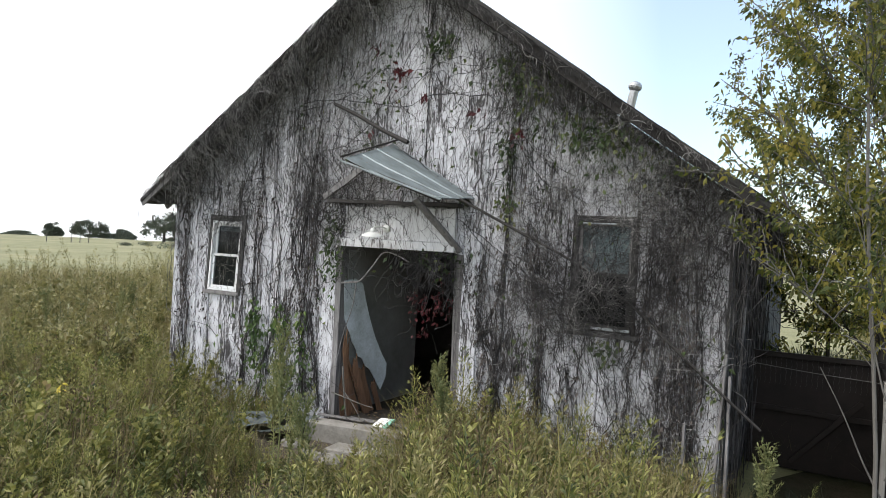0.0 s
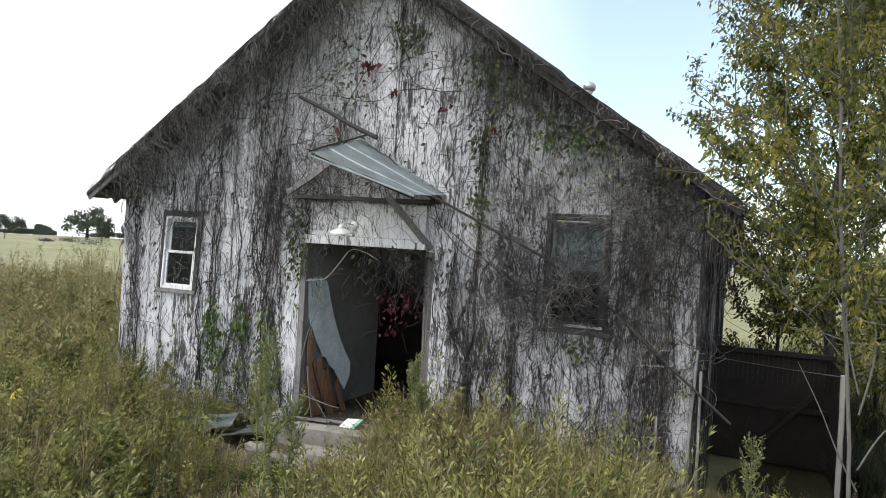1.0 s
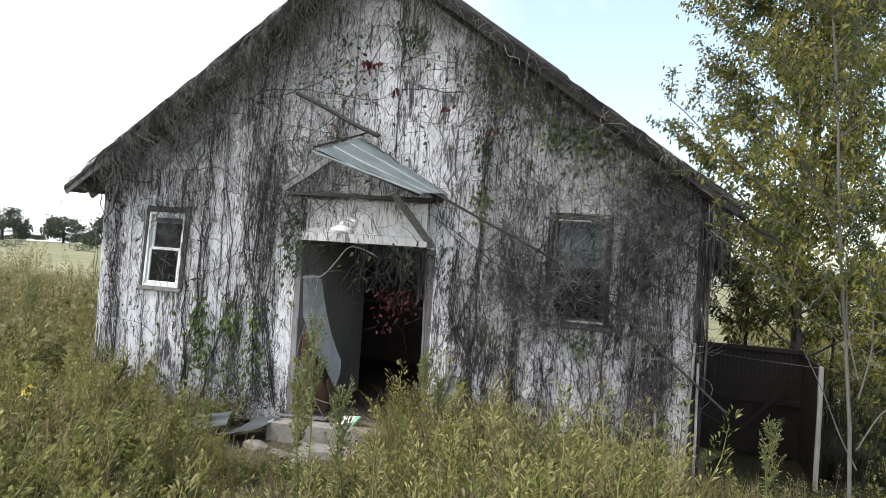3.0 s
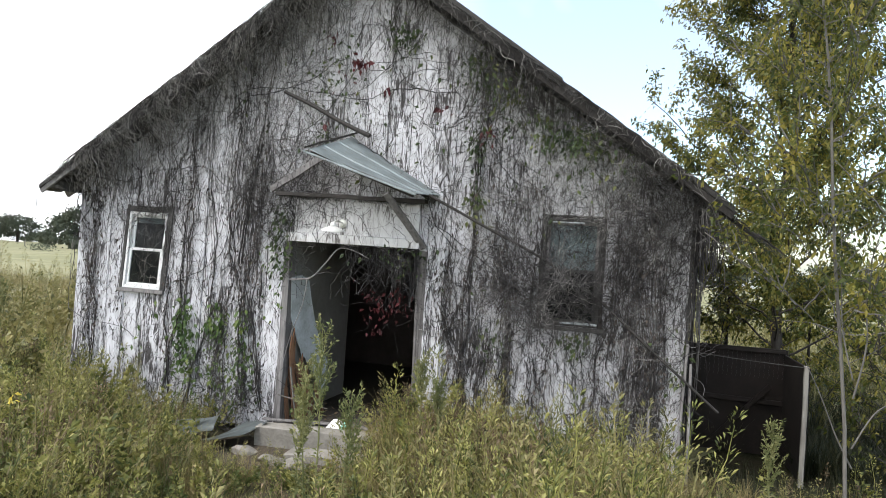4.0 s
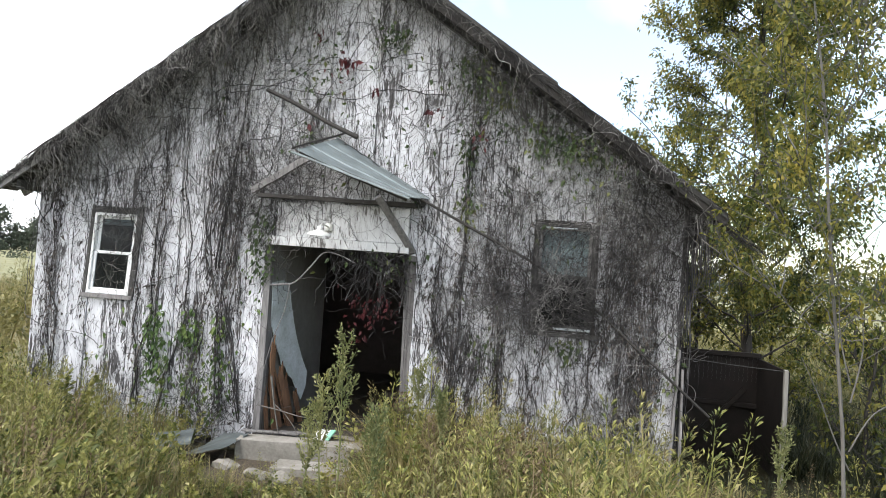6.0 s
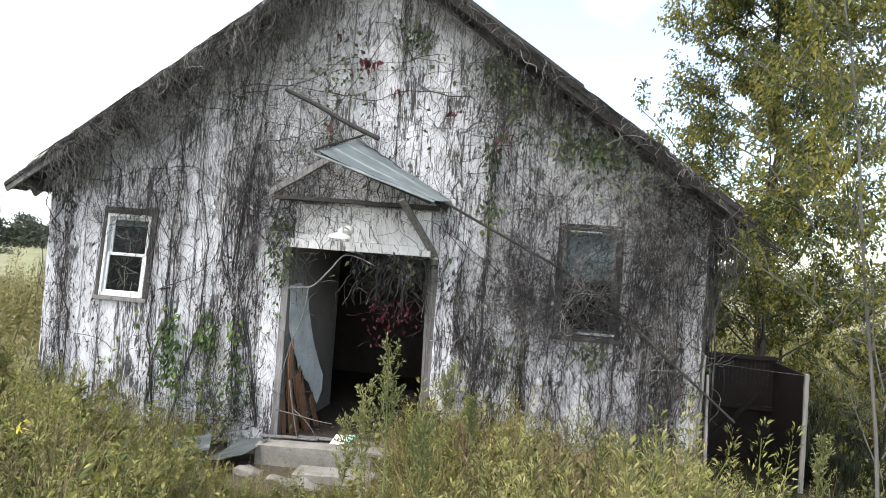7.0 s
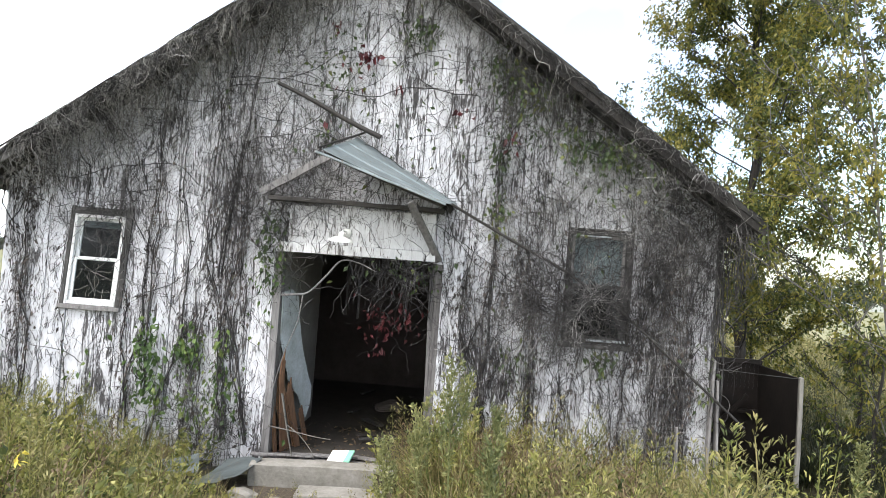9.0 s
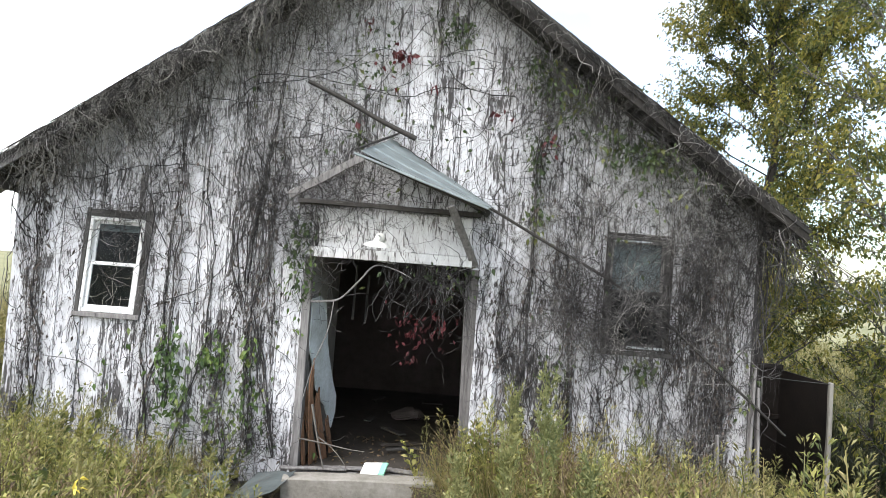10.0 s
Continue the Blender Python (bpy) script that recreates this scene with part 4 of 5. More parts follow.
    # side shoots that fork from the upright stems and curl away
    n, k = 1700, 9
    i, j = r.integers(0, len(P), n), r.integers(2, 14, n)
    side = r.choice([-1, 1], n)
    Q = creep(n, k, r.uniform(0.018, 0.06, n), P[i, j, 0], P[i, j, 2], 0.42, 0.88, side * r.uniform(0.35, 1.5, n), r)
    S = on_wall(Q, r, 0.03, 0.075)
    S[:, 0, 1] = P[i, j, 1]
    S = S[in_hole(S[..., 0], S[..., 2]).mean(1) < 0.1]
    part("side_shoots", mesh_of("side_shoots", *tubes(S, r.uniform(0.0012, 0.0036, len(S))[:, None] * np.linspace(1, 0.5, k))), M_VINE, vines)
    # short clinging rootlets and twig ends all over the boards
    n, k = 1800, 6
    x0 = r.uniform(XL, XR, n)
    z0 = r.uniform(0.06, 1.0, n) * (roof_top(x0) - 0.2)
    P = on_wall(creep(n, k, r.uniform(0.015, 0.05, n), x0, z0, 0.5, 0.8, r.choice([0.0, math.pi], n) + r.normal(0, 0.5, n), r), r, 0.027, 0.04)
    P = P[in_hole(P[..., 0], P[..., 2]).mean(1) < 0.1]
    R = r.uniform(0.001, 0.0036, len(P))[:, None] * np.linspace(1, 0.6, k)
    part("rootlets", mesh_of("rootlets", *tubes(P, R)), M_VINE, vines)
    # fine grey fibres left by old creepers, thickest along the boards' edges
    n, k = 9500, 4
    x0 = r.uniform(XL, XR, n * 2)
    z0 = r.uniform(0.05, 1.0, n * 2) * (roof_top(x0) - 0.2)
    field = 0.5 + 0.28 * np.sin(x0 * 23 + 2.2 * np.sin(z0 * 1.7 + x0)) + 0.22 * np.sin(x0 * 9.1 + z0 * 2.3) * np.sin(z0 * 3.1 + x0 * 2) + 0.2 * thickness(x0, z0)
    go = r.uniform(0, 1, n * 2) < field * np.where((np.abs(x0 + 2.75) < 0.3) & (np.abs(z0 - 1.05) < 0.4), 0.15, 1.0)
    x0, z0 = x0[go][:n], z0[go][:n]
    n = len(x0)
    P = on_wall(creep(n, k, r.uniform(0.015, 0.055, n), x0, z0, 0.28, 0.8, r.choice([0.0, math.pi], n) + r.normal(0, 0.2, n), r), r, 0.026, 0.038)
    P = P[in_hole(P[..., 0], P[..., 2]).mean(1) < 0.1]
    part("fibres", mesh_of("fibres", *tubes(P, (0.0012 + 0.0042 * r.uniform(0, 1, len(P)) ** 2)[:, None] * np.linspace(1, 0.5, k))), M_FIBRE, vines)
    # long runners that sweep slantwise over the others
    n, k = 70, 46
    x0, z0 = r.uniform(XL, XR, n), r.uniform(0.6, 4.6, n)
    P = on_wall(creep(n, k, r.uniform(0.03, 0.07, n), x0, np.minimum(z0, roof_top(x0) - 0.3), 0.16, 0.93, r.choice([-1, 1], n) * r.uniform(0.5, 1.9, n), r), r, 0.05, 0.11)
    P = P[in_hole(P[..., 0], P[..., 2]).mean(1) < 0.05]
    R = r.uniform(0.0025, 0.0065, len(P))[:, None] * np.linspace(1, 0.5, k)
    part("runners", mesh_of("runners", *tubes(P, R, 4), True), M_VINE, vines)
    # old stems from the ground, each a rope of strands with clear paint between the ropes
    n, k, m = 130, 44, 4
    x0 = XL + (np.arange(n) + r.uniform(-0.6, 0.6, n)) / n * (XR - XL)
    x0 = x0[(r.uniform(0, 1, n) < np.where(x0 < -2.2, 0.38, 0.55) + 0.5 * thickness(x0, np.full(n, 1.6))) & ~((x0 > -1.0) & (x0 < 1.08))]
    n = len(x0)
    rise = r.uniform(0.025, 0.085, n)
    C = creep(n, k, rise, x0, np.where(r.uniform(0, 1, n) < 0.7, r.uniform(0.08, 0.4, n), r.uniform(0.6, 2.2, n)), 0.085, 0.86, np.zeros(n), r)
    wob = np.cumsum(r.normal(0, 0.0055, (n, m, k)), axis=2) + r.normal(0, 0.012, (n, m, 1))
    P = on_wall(np.stack([(C[:, None, :, 0] + wob).reshape(n * m, k), np.repeat(C[:, None, :, 1], m, 1).reshape(n * m, k)], -1), r, 0.03, 0.06)
    P = P[in_hole(P[..., 0], P[..., 2]).mean(1) < 0.03]
    R = (0.002 + 0.0075 * r.uniform(0, 1, len(P)) ** 2)[:, None] * np.linspace(1, 0.45, k)
    part("old_stems", mesh_of("old_stems", *tubes(P, R, 4), True), M_VINE, vines)
    # dead tendrils and withered leaves that cling to the ropes
    n, k = 3800, 5
    i, j = r.integers(0, len(P), n), r.integers(0, 43, n)
    Q = creep(n, k, r.uniform(0.012, 0.045, n), P[i, j, 0], P[i, j, 2], 0.5, 0.8, math.pi + r.normal(0, 0.75, n), r)
    S = on_wall(Q, r, 0.032, 0.085)
    S = S[in_hole(S[..., 0], S[..., 2]).mean(1) < 0.1]
    part("tendrils", mesh_of("tendrils", *tubes(S, r.uniform(0.001, 0.003, len(S))[:, None] * np.linspace(1, 0.5, k))), M_VINE, vines)
    n = 3000
    i, j = r.integers(0, len(P), n), r.integers(0, 43, n)
    L = P[i, j] + np.stack([r.normal(0, 0.04, n), -r.uniform(0.0, 0.035, n), r.normal(0, 0.05, n)], -1)
    L = L[~in_hole(L[:, 0], L[:, 2])]
    part("withered_leaves", mesh_of("withered_leaves", *leaves(L, r.normal(0, 0.5, L.shape) + np.array((0, -0.2, -0.8)), r.uniform(0.025, 0.065, len(L)), 0.5, 0.2, r, True)), M_WITHER, vines)
    # crosswise and curling twigs, dark ones below, pale ones on top
    for nm, cnt, mat, near, far, thin, thick_r in (("cross_twigs", 1350, M_VINE, 0.04, 0.1, 0.001, 0.0028), ("pale_twigs", 1500, M_PALEVINE, 0.06, 0.13, 0.001, 0.0025)):
        x0, z0 = starts(cnt, 0.5)
        n, k = len(x0), 12
        P = on_wall(creep(n, k, r.uniform(0.038, 0.095, n), x0, z0, 0.38, 0.88, r.uniform(-3.1, 3.1, n), r), r, near, far)
        P = P[in_hole(P[..., 0], P[..., 2], -0.03).mean(1) < 0.3]
        R = r.uniform(thin, thick_r, len(P))[:, None] * np.linspace(1, 0.5, k)
        part(nm, mesh_of(nm, *tubes(P, R)), mat, vines)
    # curtains under the rakes and over the eaves
    n, k = 2700, 12
    s = r.choice([0, 1], n, p=[0.72, 0.28])
    x0 = np.where(s == 0, XA - 4.1 * r.uniform(0, 1, n) ** 0.9, XA + 3.98 * r.uniform(0.05, 1, n))
    z0 = roof_top(x0) + 0.03
    short = np.where(np.abs(x0) > 3.6, 0.5, np.where(x0 > 0, 0.75, 1.0))
    Q = creep(n, k, r.uniform(0.024, 0.08, n) * short, x0, z0, 0.58, 0.84, math.pi + np.where(s == 0, 0.25, -0.25), r)
    y0, y1 = r.uniform(-0.44, -0.36, n), r.uniform(-0.30, -0.03, n)
    y = y0[:, None] + (y1 - y0)[:, None] * np.clip(np.linspace(-0.45, 1.1, k), 0, 1)
    P = np.stack([Q[..., 0], y, Q[..., 1]], -1)
    P[..., 2] = np.minimum(P[..., 2], roof_top(P[..., 0]) - 0.004)
    keep = (np.abs(x0) < 3.65) | (r.uniform(0, 1, n) < 0.25)
    P, n = P[keep], int(keep.sum())
    R = r.uniform(0.0015, 0.0045, n)[:, None] * np.linspace(1, 0.5, k)
    half = (np.arange(n) % 5 < 2) | ((P[:, 0, 0] > 0) & (np.arange(n) % 3 > 0))
    part("eave_curtain", mesh_of("eave_curtain", *tubes(P[half], R[half])), M_VINE, vines)
    part("pale_curtain", mesh_of("pale_curtain", *tubes(P[~half], R[~half])), M_PALEVINE, vines)
    # twigs that run along the front of the rakes
    n, k = 800, 11
    x0 = np.where(r.uniform(0, 1, n) < 0.6, r.uniform(-4.15, XA, n), r.uniform(XA, 3.95, n))
    th = np.where(x0 < XA, math.atan2(1, SLOPE), -math.atan2(1, SLOPE)) + math.pi * r.integers(0, 2, n) + r.normal(0, 0.25, n)
    Q = creep(n, k, r.uniform(0.02, 0.06, n), x0, roof_top(x0) - r.uniform(-0.04, 0.14, n), 0.42, 0.86, th, r)
    P = np.stack([Q[..., 0].clip(-4.2, 4.0), -r.uniform(0.39, 0.46, n)[:, None] + np.zeros((1, k)), np.minimum(Q[..., 1], roof_top(Q[..., 0]) - 0.002)], -1)
    keep = np.where(x0 > XA, r.uniform(0, 1, n) < 0.4, (x0 > -3.6) | (r.uniform(0, 1, n) < 0.15))
    P, n = P[keep], int(keep.sum())
    R = r.uniform(0.0014, 0.004, n)[:, None] * np.ones((1, k))
    part("rake_twigs", mesh_of("rake_twigs", *tubes(P[np.arange(n) % 4 > 0], R[np.arange(n) % 4 > 0])), M_VINE, vines)
    part("pale_rake_twigs", mesh_of("pale_rake_twigs", *tubes(P[::5], R[::5])), M_PALEVINE, vines)
    # tangle on the roof edge
    n, k = 190, 14
    x0 = np.where(np.arange(n) % 4 == 0, r.uniform(-3.2, 0.0, n), r.uniform(0.0, 4.0, n))
    th = np.where(x0 < XA, math.atan2(1, SLOPE), -math.atan2(1, SLOPE)) * r.choice([1, -1], n) + r.normal(0, 0.3, n)
    Q = creep(n, k, r.uniform(0.03, 0.08, n), x0, roof_top(x0), 0.3, 0.85, th, r)
    P = np.stack([Q[..., 0], r.uniform(-0.45, 0.3, n)[:, None] + np.zeros((1, k)), roof_top(Q[..., 0]) + 0.004 + 0.014 * np.abs(np.sin(np.arange(k) * 0.7 + r.uniform(0, 6, n)[:, None]))], -1)
    P[..., 0] = np.clip(P[..., 0], -4.2, 4.0)
    part("roof_tangle", mesh_of("roof_tangle", *tubes(P, r.uniform(0.002, 0.006, n)[:, None] * np.ones((1, k)))), M_VINE, vines)
    # balls of tangle: over the second window, above the doorway, at the wall's foot
    low_bunches = [("window_tangle", 2.32, 2.05, 0.33, 0.26, 620, 0.08, 0.28), ("window_web", 2.3, 1.95, 0.4, 0.18, 45, 0.08, 0.24), ("hood_tangle", -0.2, 2.88, 0.55, 0.09, 80, 0.10, 0.26), ("jamb_tangle", 0.62, 2.05, 0.20, 0.22, 60, 0.02, 0.16), ("hood_side_tangle", -0.95, 2.75, 0.2, 0.35, 200, 0.05, 0.16), ("sash_tangle", -2.85, 2.0, 0.2, 0.3, 30, 0.06, 0.1), ("casing_vines", -2.50, 2.2, 0.03, 0.36, 42, 0.05, 0.1)]
    high_bunches = [("lintel_vines", -2.83, 2.66, 0.26, 0.035, 90, 0.05, 0.12), ("corner_band", 3.13, 2.85, 0.12, 0.35, 190, 0.04, 0.16), ("foot_tangle", -1.5, 0.45, 0.32, 0.2, 170, 0.05, 0.35), ("corner_tangle", 3.62, 2.4, 0.1, 0.6, 160, 0.04, 0.2), ("droop_tangle", 2.93, 3.35, 0.10, 0.22, 46, 0.2, 0.42), ("fan_twigs", 2.38, 3.25, 0.10, 0.14, 40, 0.1, 0.2), ("rake_tangle", 1.75, 4.1, 0.5, 0.3, 240, 0.05, 0.3), ("eave_tangle", 3.9, 2.85, 0.1, 0.12, 120, 0.0, 0.4)]
    for nm, cx, cz, sx, sz, cnt, y_lo, y_hi in low_bunches + high_bunches:
        k = 16
        x0, z0 = r.normal(cx, sx, cnt), r.normal(cz, sz, cnt)
        Q = creep(cnt, k, r.uniform(0.02, 0.055, cnt), x0, z0, 0.34, 0.85, r.uniform(0, 6.28, cnt), r)
        y = -r.uniform(y_lo, y_hi, cnt)[:, None] + 0.04 * np.sin(np.arange(k) * 0.5 + r.uniform(0, 6, cnt)[:, None])
        P = np.stack([Q[..., 0], y, np.minimum(np.maximum(Q[..., 1], 0.05), roof_top(Q[..., 0]) - 0.1)], -1)
        part(nm, mesh_of(nm, *tubes(P, r.uniform(0.001, 0.0019 if nm in ("sash_tangle", "droop_tangle", "window_web", "fan_twigs") else 0.0034, cnt)[:, None] * np.ones((1, k)))), M_PALEVINE if nm in ("sash_tangle", "droop_tangle", "window_web", "fan_twigs") else M_VINE, vines)
    # the side wall by the pen
    n, k = 320, 16
    Q = creep(n, k, r.uniform(0.03, 0.08, n), r.uniform(0.0, 1.0, n) ** 1.6 * 4.0, r.uniform(0.2, 2.9, n), 0.22, 0.87, r.choice([0.0, math.pi], n), r)
    P = np.stack([XR + r.uniform(0.03, 0.14, n)[:, None] + np.zeros((1, k)), Q[..., 0].clip(0.0, 6), Q[..., 1].clip(0.05, 2.95)], -1)
    part("side_stems", mesh_of("side_stems", *tubes(P, r.uniform(0.002, 0.007, n)[:, None] * np.ones((1, k)))), M_VINE, vines)
    n, k = 260, 16
    Q = creep(n, k, r.uniform(0.02, 0.06, n), r.uniform(-0.35, 3.0, n), np.full(n, 2.92), 0.4, 0.86, np.full(n, math.pi), r)
    P = np.stack([r.uniform(3.70, 4.0, n)[:, None] + np.zeros((1, k)), Q[..., 0], Q[..., 1].clip(1.2, 2.95)], -1)
    part("side_curtain", mesh_of("side_curtain", *tubes(P, r.uniform(0.0015, 0.005, n)[:, None] * np.ones((1, k)))), M_VINE, vines)
    # hanging stems in the doorway
    n, k = 115, 16
    x0 = r.normal(0.45, 0.3, n).clip(-0.7, 0.78)
    Q = creep(n, k, r.uniform(0.02, 0.055, n), x0, np.full(n, 2.36), 0.34, 0.86, np.full(n, math.pi), r)
    P = np.stack([Q[..., 0].clip(-0.78, 0.78), -0.06 + 0.2 * np.sin(np.arange(k) * 0.25 + r.uniform(0, 6, n)[:, None]) * np.linspace(0, 1, k), Q[..., 1]], -1)
    part("door_hangers", mesh_of("door_hangers", *tubes(P, r.uniform(0.0014, 0.0035, n)[:, None] * np.ones((1, k)))), M_VINE, vines)


make_vines()


def leaf_group(name, label, spots, material, size, parent_kind="vine leaves"):
    """Clumps of vine leaves: (x, z, spread across, spread up, count, nearest, farthest from the wall)."""
    r = np.random.default_rng(len(name) * 7)
    P = []
    for x, z, sx, sz, n, y0, y1 in spots:
        P.append(np.stack([r.normal(x, sx, n), -r.uniform(y0, y1, n), r.normal(z, sz, n).clip(0.1)], -1))
    P = np.concatenate(P)
    P = P[(P[:, 2] < roof_top(P[:, 0]) - 0.16) & (P[:, 0] > XL) & (P[:, 0] < XR + 0.08)]
    D = r.normal(0, 0.5, P.shape) + np.array((0, -0.35, -0.6))
    ob = part(name, mesh_of(name, *leaves(P, D, r.uniform(size * 0.6, size * 1.2, len(P)), 0.62, 0.2, r)), material)
    tagged(ob, label, parent_kind, kind="stuff")


leaf_group("ivy_leaves", "green creeper leaves clinging to the white boards", [(-2.17, 1.25, 0.08, 0.16, 120, 0.05, 0.16), (-2.08, 0.85, 0.10, 0.2, 130, 0.05, 0.16), (-1.73, 1.25, 0.08, 0.12, 120, 0.05, 0.14), (-1.38, 1.2, 0.06, 0.2, 60, 0.05, 0.14), (-1.4, 0.7, 0.14, 0.2, 70, 0.05, 0.16), (-1.7, 0.6, 0.28, 0.2, 110, 0.05, 0.2), (-0.95, 2.15, 0.12, 0.25, 60, 0.05, 0.12), (-2.8, 0.9, 0.2, 0.3, 22, 0.04, 0.1)], M_IVY, 0.07)
leaf_group("gable_leaves", "scattered green vine leaves on the gable", [(1.40, 3.5, 0.06, 0.16, 70, 0.06, 0.15), (1.36, 4.37, 0.10, 0.14, 120, 0.06, 0.2), (1.75, 4.1, 0.2, 0.15, 90, 0.06, 0.3), (2.16, 3.6, 0.05, 0.14, 50, 0.06, 0.2), (2.5, 3.56, 0.13, 0.12, 170, 0.06, 0.25), (2.0, 3.75, 0.35, 0.2, 90, 0.06, 0.25), (0.47, 4.72, 0.10, 0.10, 90, 0.05, 0.12), (-0.35, 4.4, 0.12, 0.2, 50, 0.05, 0.12), (-0.8, 4.2, 0.4, 0.4, 40, 0.05, 0.12), (0.3, 3.8, 0.8, 0.5, 70, 0.04, 0.1), (-0.4, 3.6, 0.1, 0.1, 22, 0.05, 0.1), (2.87, 3.5, 0.25, 0.22, 120, 0.1, 0.35)], M_VINELEAF, 0.066)
leaf_group("wall_leaves", "sparse green vine leaves among the dry stems", [(1.43, 2.9, 0.07, 0.14, 60, 0.06, 0.15), (2.58, 1.45, 0.12, 0.07, 45, 0.05, 0.14), (1.72, 1.35, 0.12, 0.12, 40, 0.05, 0.12), (3.6, 1.35, 0.06, 0.2, 30, 0.05, 0.15), (1.9, 2.6, 0.6, 0.6, 40, 0.05, 0.12), (0.3, 2.25, 0.3, 0.08, 30, 0.05, 0.12), (0.72, 2.2, 0.1, 0.12, 40, 0.03, 0.12), (-0.9, 2.35, 0.1, 0.25, 90, 0.05, 0.14)], M_VINELEAF, 0.066)
leaf_group("red_leaves", "dark red autumn creeper leaves", [(-0.03, 4.43, 0.07, 0.045, 16, 0.07, 0.13), (-0.10, 4.49, 0.04, 0.03, 8, 0.07, 0.12), (-0.40, 4.70, 0.03, 0.05, 7, 0.05, 0.1), (0.28, 4.13, 0.03, 0.02, 4, 0.05, 0.1), (1.51, 3.65, 0.05, 0.06, 14, 0.07, 0.13), (-0.45, 3.71, 0.02, 0.03, 3, 0.05, 0.1), (-0.2, 4.25, 0.15, 0.12, 5, 0.05, 0.1), (0.95, 3.9, 0.06, 0.06, 4, 0.05, 0.1)], M_REDLEAF, 0.085)
leaf_group("red_door_leaves", "cluster of red creeper leaves hanging in the doorway", [(0.22, 1.58, 0.09, 0.09, 34, -0.5, -0.1), (0.48, 1.68, 0.09, 0.08, 40, -0.4, 0.0), (0.35, 1.85, 0.2, 0.16, 34, -0.5, 0.0), (0.22, 1.33, 0.04, 0.05, 10, -0.35, -0.15)], M_REDLEAF, 0.065)

# ---- trees ----
def branchy(base, tip, r0, r1, r, wobble=0.12, k=9):
    base, tip = np.asarray(base, float), np.asarray(tip, float)
    t = np.linspace(0, 1, k)[:, None]
    L = np.linalg.norm(tip - base)
    w = np.cumsum(r.normal(0, wobble * L / k, (k, 3)), axis=0)
    w -= t * w[-1]
    line = base + (tip - base) * t + w
    return line, np.linspace(r0, r1, k)


def make_tree(name, label, base, height, trunk_r, spread, limbs, seed, leaf=0.085, count=14000, bark=None, lean=(0, 0), low=0.22, leafmat=None, twig_len=0.75, crook=0.10):
    r = np.random.default_rng(seed)
    bark, leafmat = bark or M_BARK, leafmat or M_TREELEAF
    base = np.asarray(base, float)
    tree = thing(name, label, "tree", at=tuple(base))
    top = base + np.array((lean[0], lean[1], height))
    line, rad = branchy(base - (0, 0, 0.1), top, trunk_r, min(0.02, trunk_r * 0.35), r, crook, 12)
    rad[0] *= 1.25
    part("trunk", mesh_of("trunk", *tubes(line[None], rad[None], 10), True), bark, tree)
    tw, tr, LP, LD = [], [], [], []
    for i in range(limbs):
        f = low + (0.95 - low) * (i + r.uniform(0, 0.9)) / limbs
        a = 2.4 * i + r.uniform(-0.5, 0.5)
        p = line[0] + (line[-1] - line[0]) * f
        j = f * (len(line) - 1)
        p = line[int(j)] + (line[min(int(j) + 1, len(line) - 1)] - line[int(j)]) * (j % 1)
        reach = spread * r.uniform(0.7, 1.1) * (1 - 0.75 * max(0, f - 0.3) / 0.7) * (0.75 + 0.5 * min(1, f / 0.4) * 0.5)
        tip = p + np.array((math.cos(a) * reach, math.sin(a) * reach, reach * r.uniform(0.5, 1.15)))
        lb, lr = branchy(p, tip, trunk_r * 0.22 * (1 - f * 0.6), 0.006, r, 0.14, 9)
        part("limb", mesh_of("limb", *tubes(lb[None], lr[None], 5), True), bark, tree)
        for q in range(11):
            u = r.uniform(0.25, 1.0)
            j = u * 8
            p2 = lb[int(j)] + (lb[min(int(j) + 1, 8)] - lb[int(j)]) * (j % 1)
            d = (tip - p) / np.linalg.norm(tip - p) + r.normal(0, 0.6, 3) + (0, 0, 0.25)
            d /= np.linalg.norm(d)
            e = p2 + d * r.uniform(0.5, 1.2) * twig_len
            tl, t2 = branchy(p2, e, 0.008, 0.003, r, 0.14, 9)
            tw.append(tl)
            tr.append(t2)
    for i in range(limbs * 2):
        j = r.uniform(low, 0.97) * (len(line) - 1)
        p2 = line[int(j)] + (line[min(int(j) + 1, len(line) - 1)] - line[int(j)]) * (j % 1)
        a = r.uniform(0, 6.28)
        e = p2 + np.array((math.cos(a), math.sin(a), r.uniform(0.1, 0.9))) * twig_len * r.uniform(0.5, 1.0)
        tl, t2 = branchy(p2, e, 0.007, 0.003, r, 0.14, 9)
        tw.append(tl)
        tr.append(t2)
    TW = np.array(tw)
    tagged(part("twig_net", mesh_of("twig_net", *tubes(TW, np.array(tr), 3)), bark, tree), kind="stuff")
    per = max(1, count // len(TW))
    for tl in TW:
        u = r.uniform(0.12, 1.0, per) * 8
        j = np.minimum(u.astype(int), 7)
        p = tl[j] + (tl[j + 1] - tl[j]) * (u - j)[:, None]
        LP.append(p + r.normal(0, 0.075 * twig_len, (per, 3)))
        LD.append(r.normal(0, 0.6, (per, 3)) + (tl[-1] - tl[0]) / np.linalg.norm(tl[-1] - tl[0]) * 0.5 + (0, 0, -0.5))
    LP, LD = np.concatenate(LP), np.concatenate(LD)
    part("crown", mesh_of("crown", *leaves(LP, LD, r.uniform(leaf * 0.6, leaf * 1.2, len(LP)), 0.5, 0.3, r, True)), leafmat, tree)
    return tree


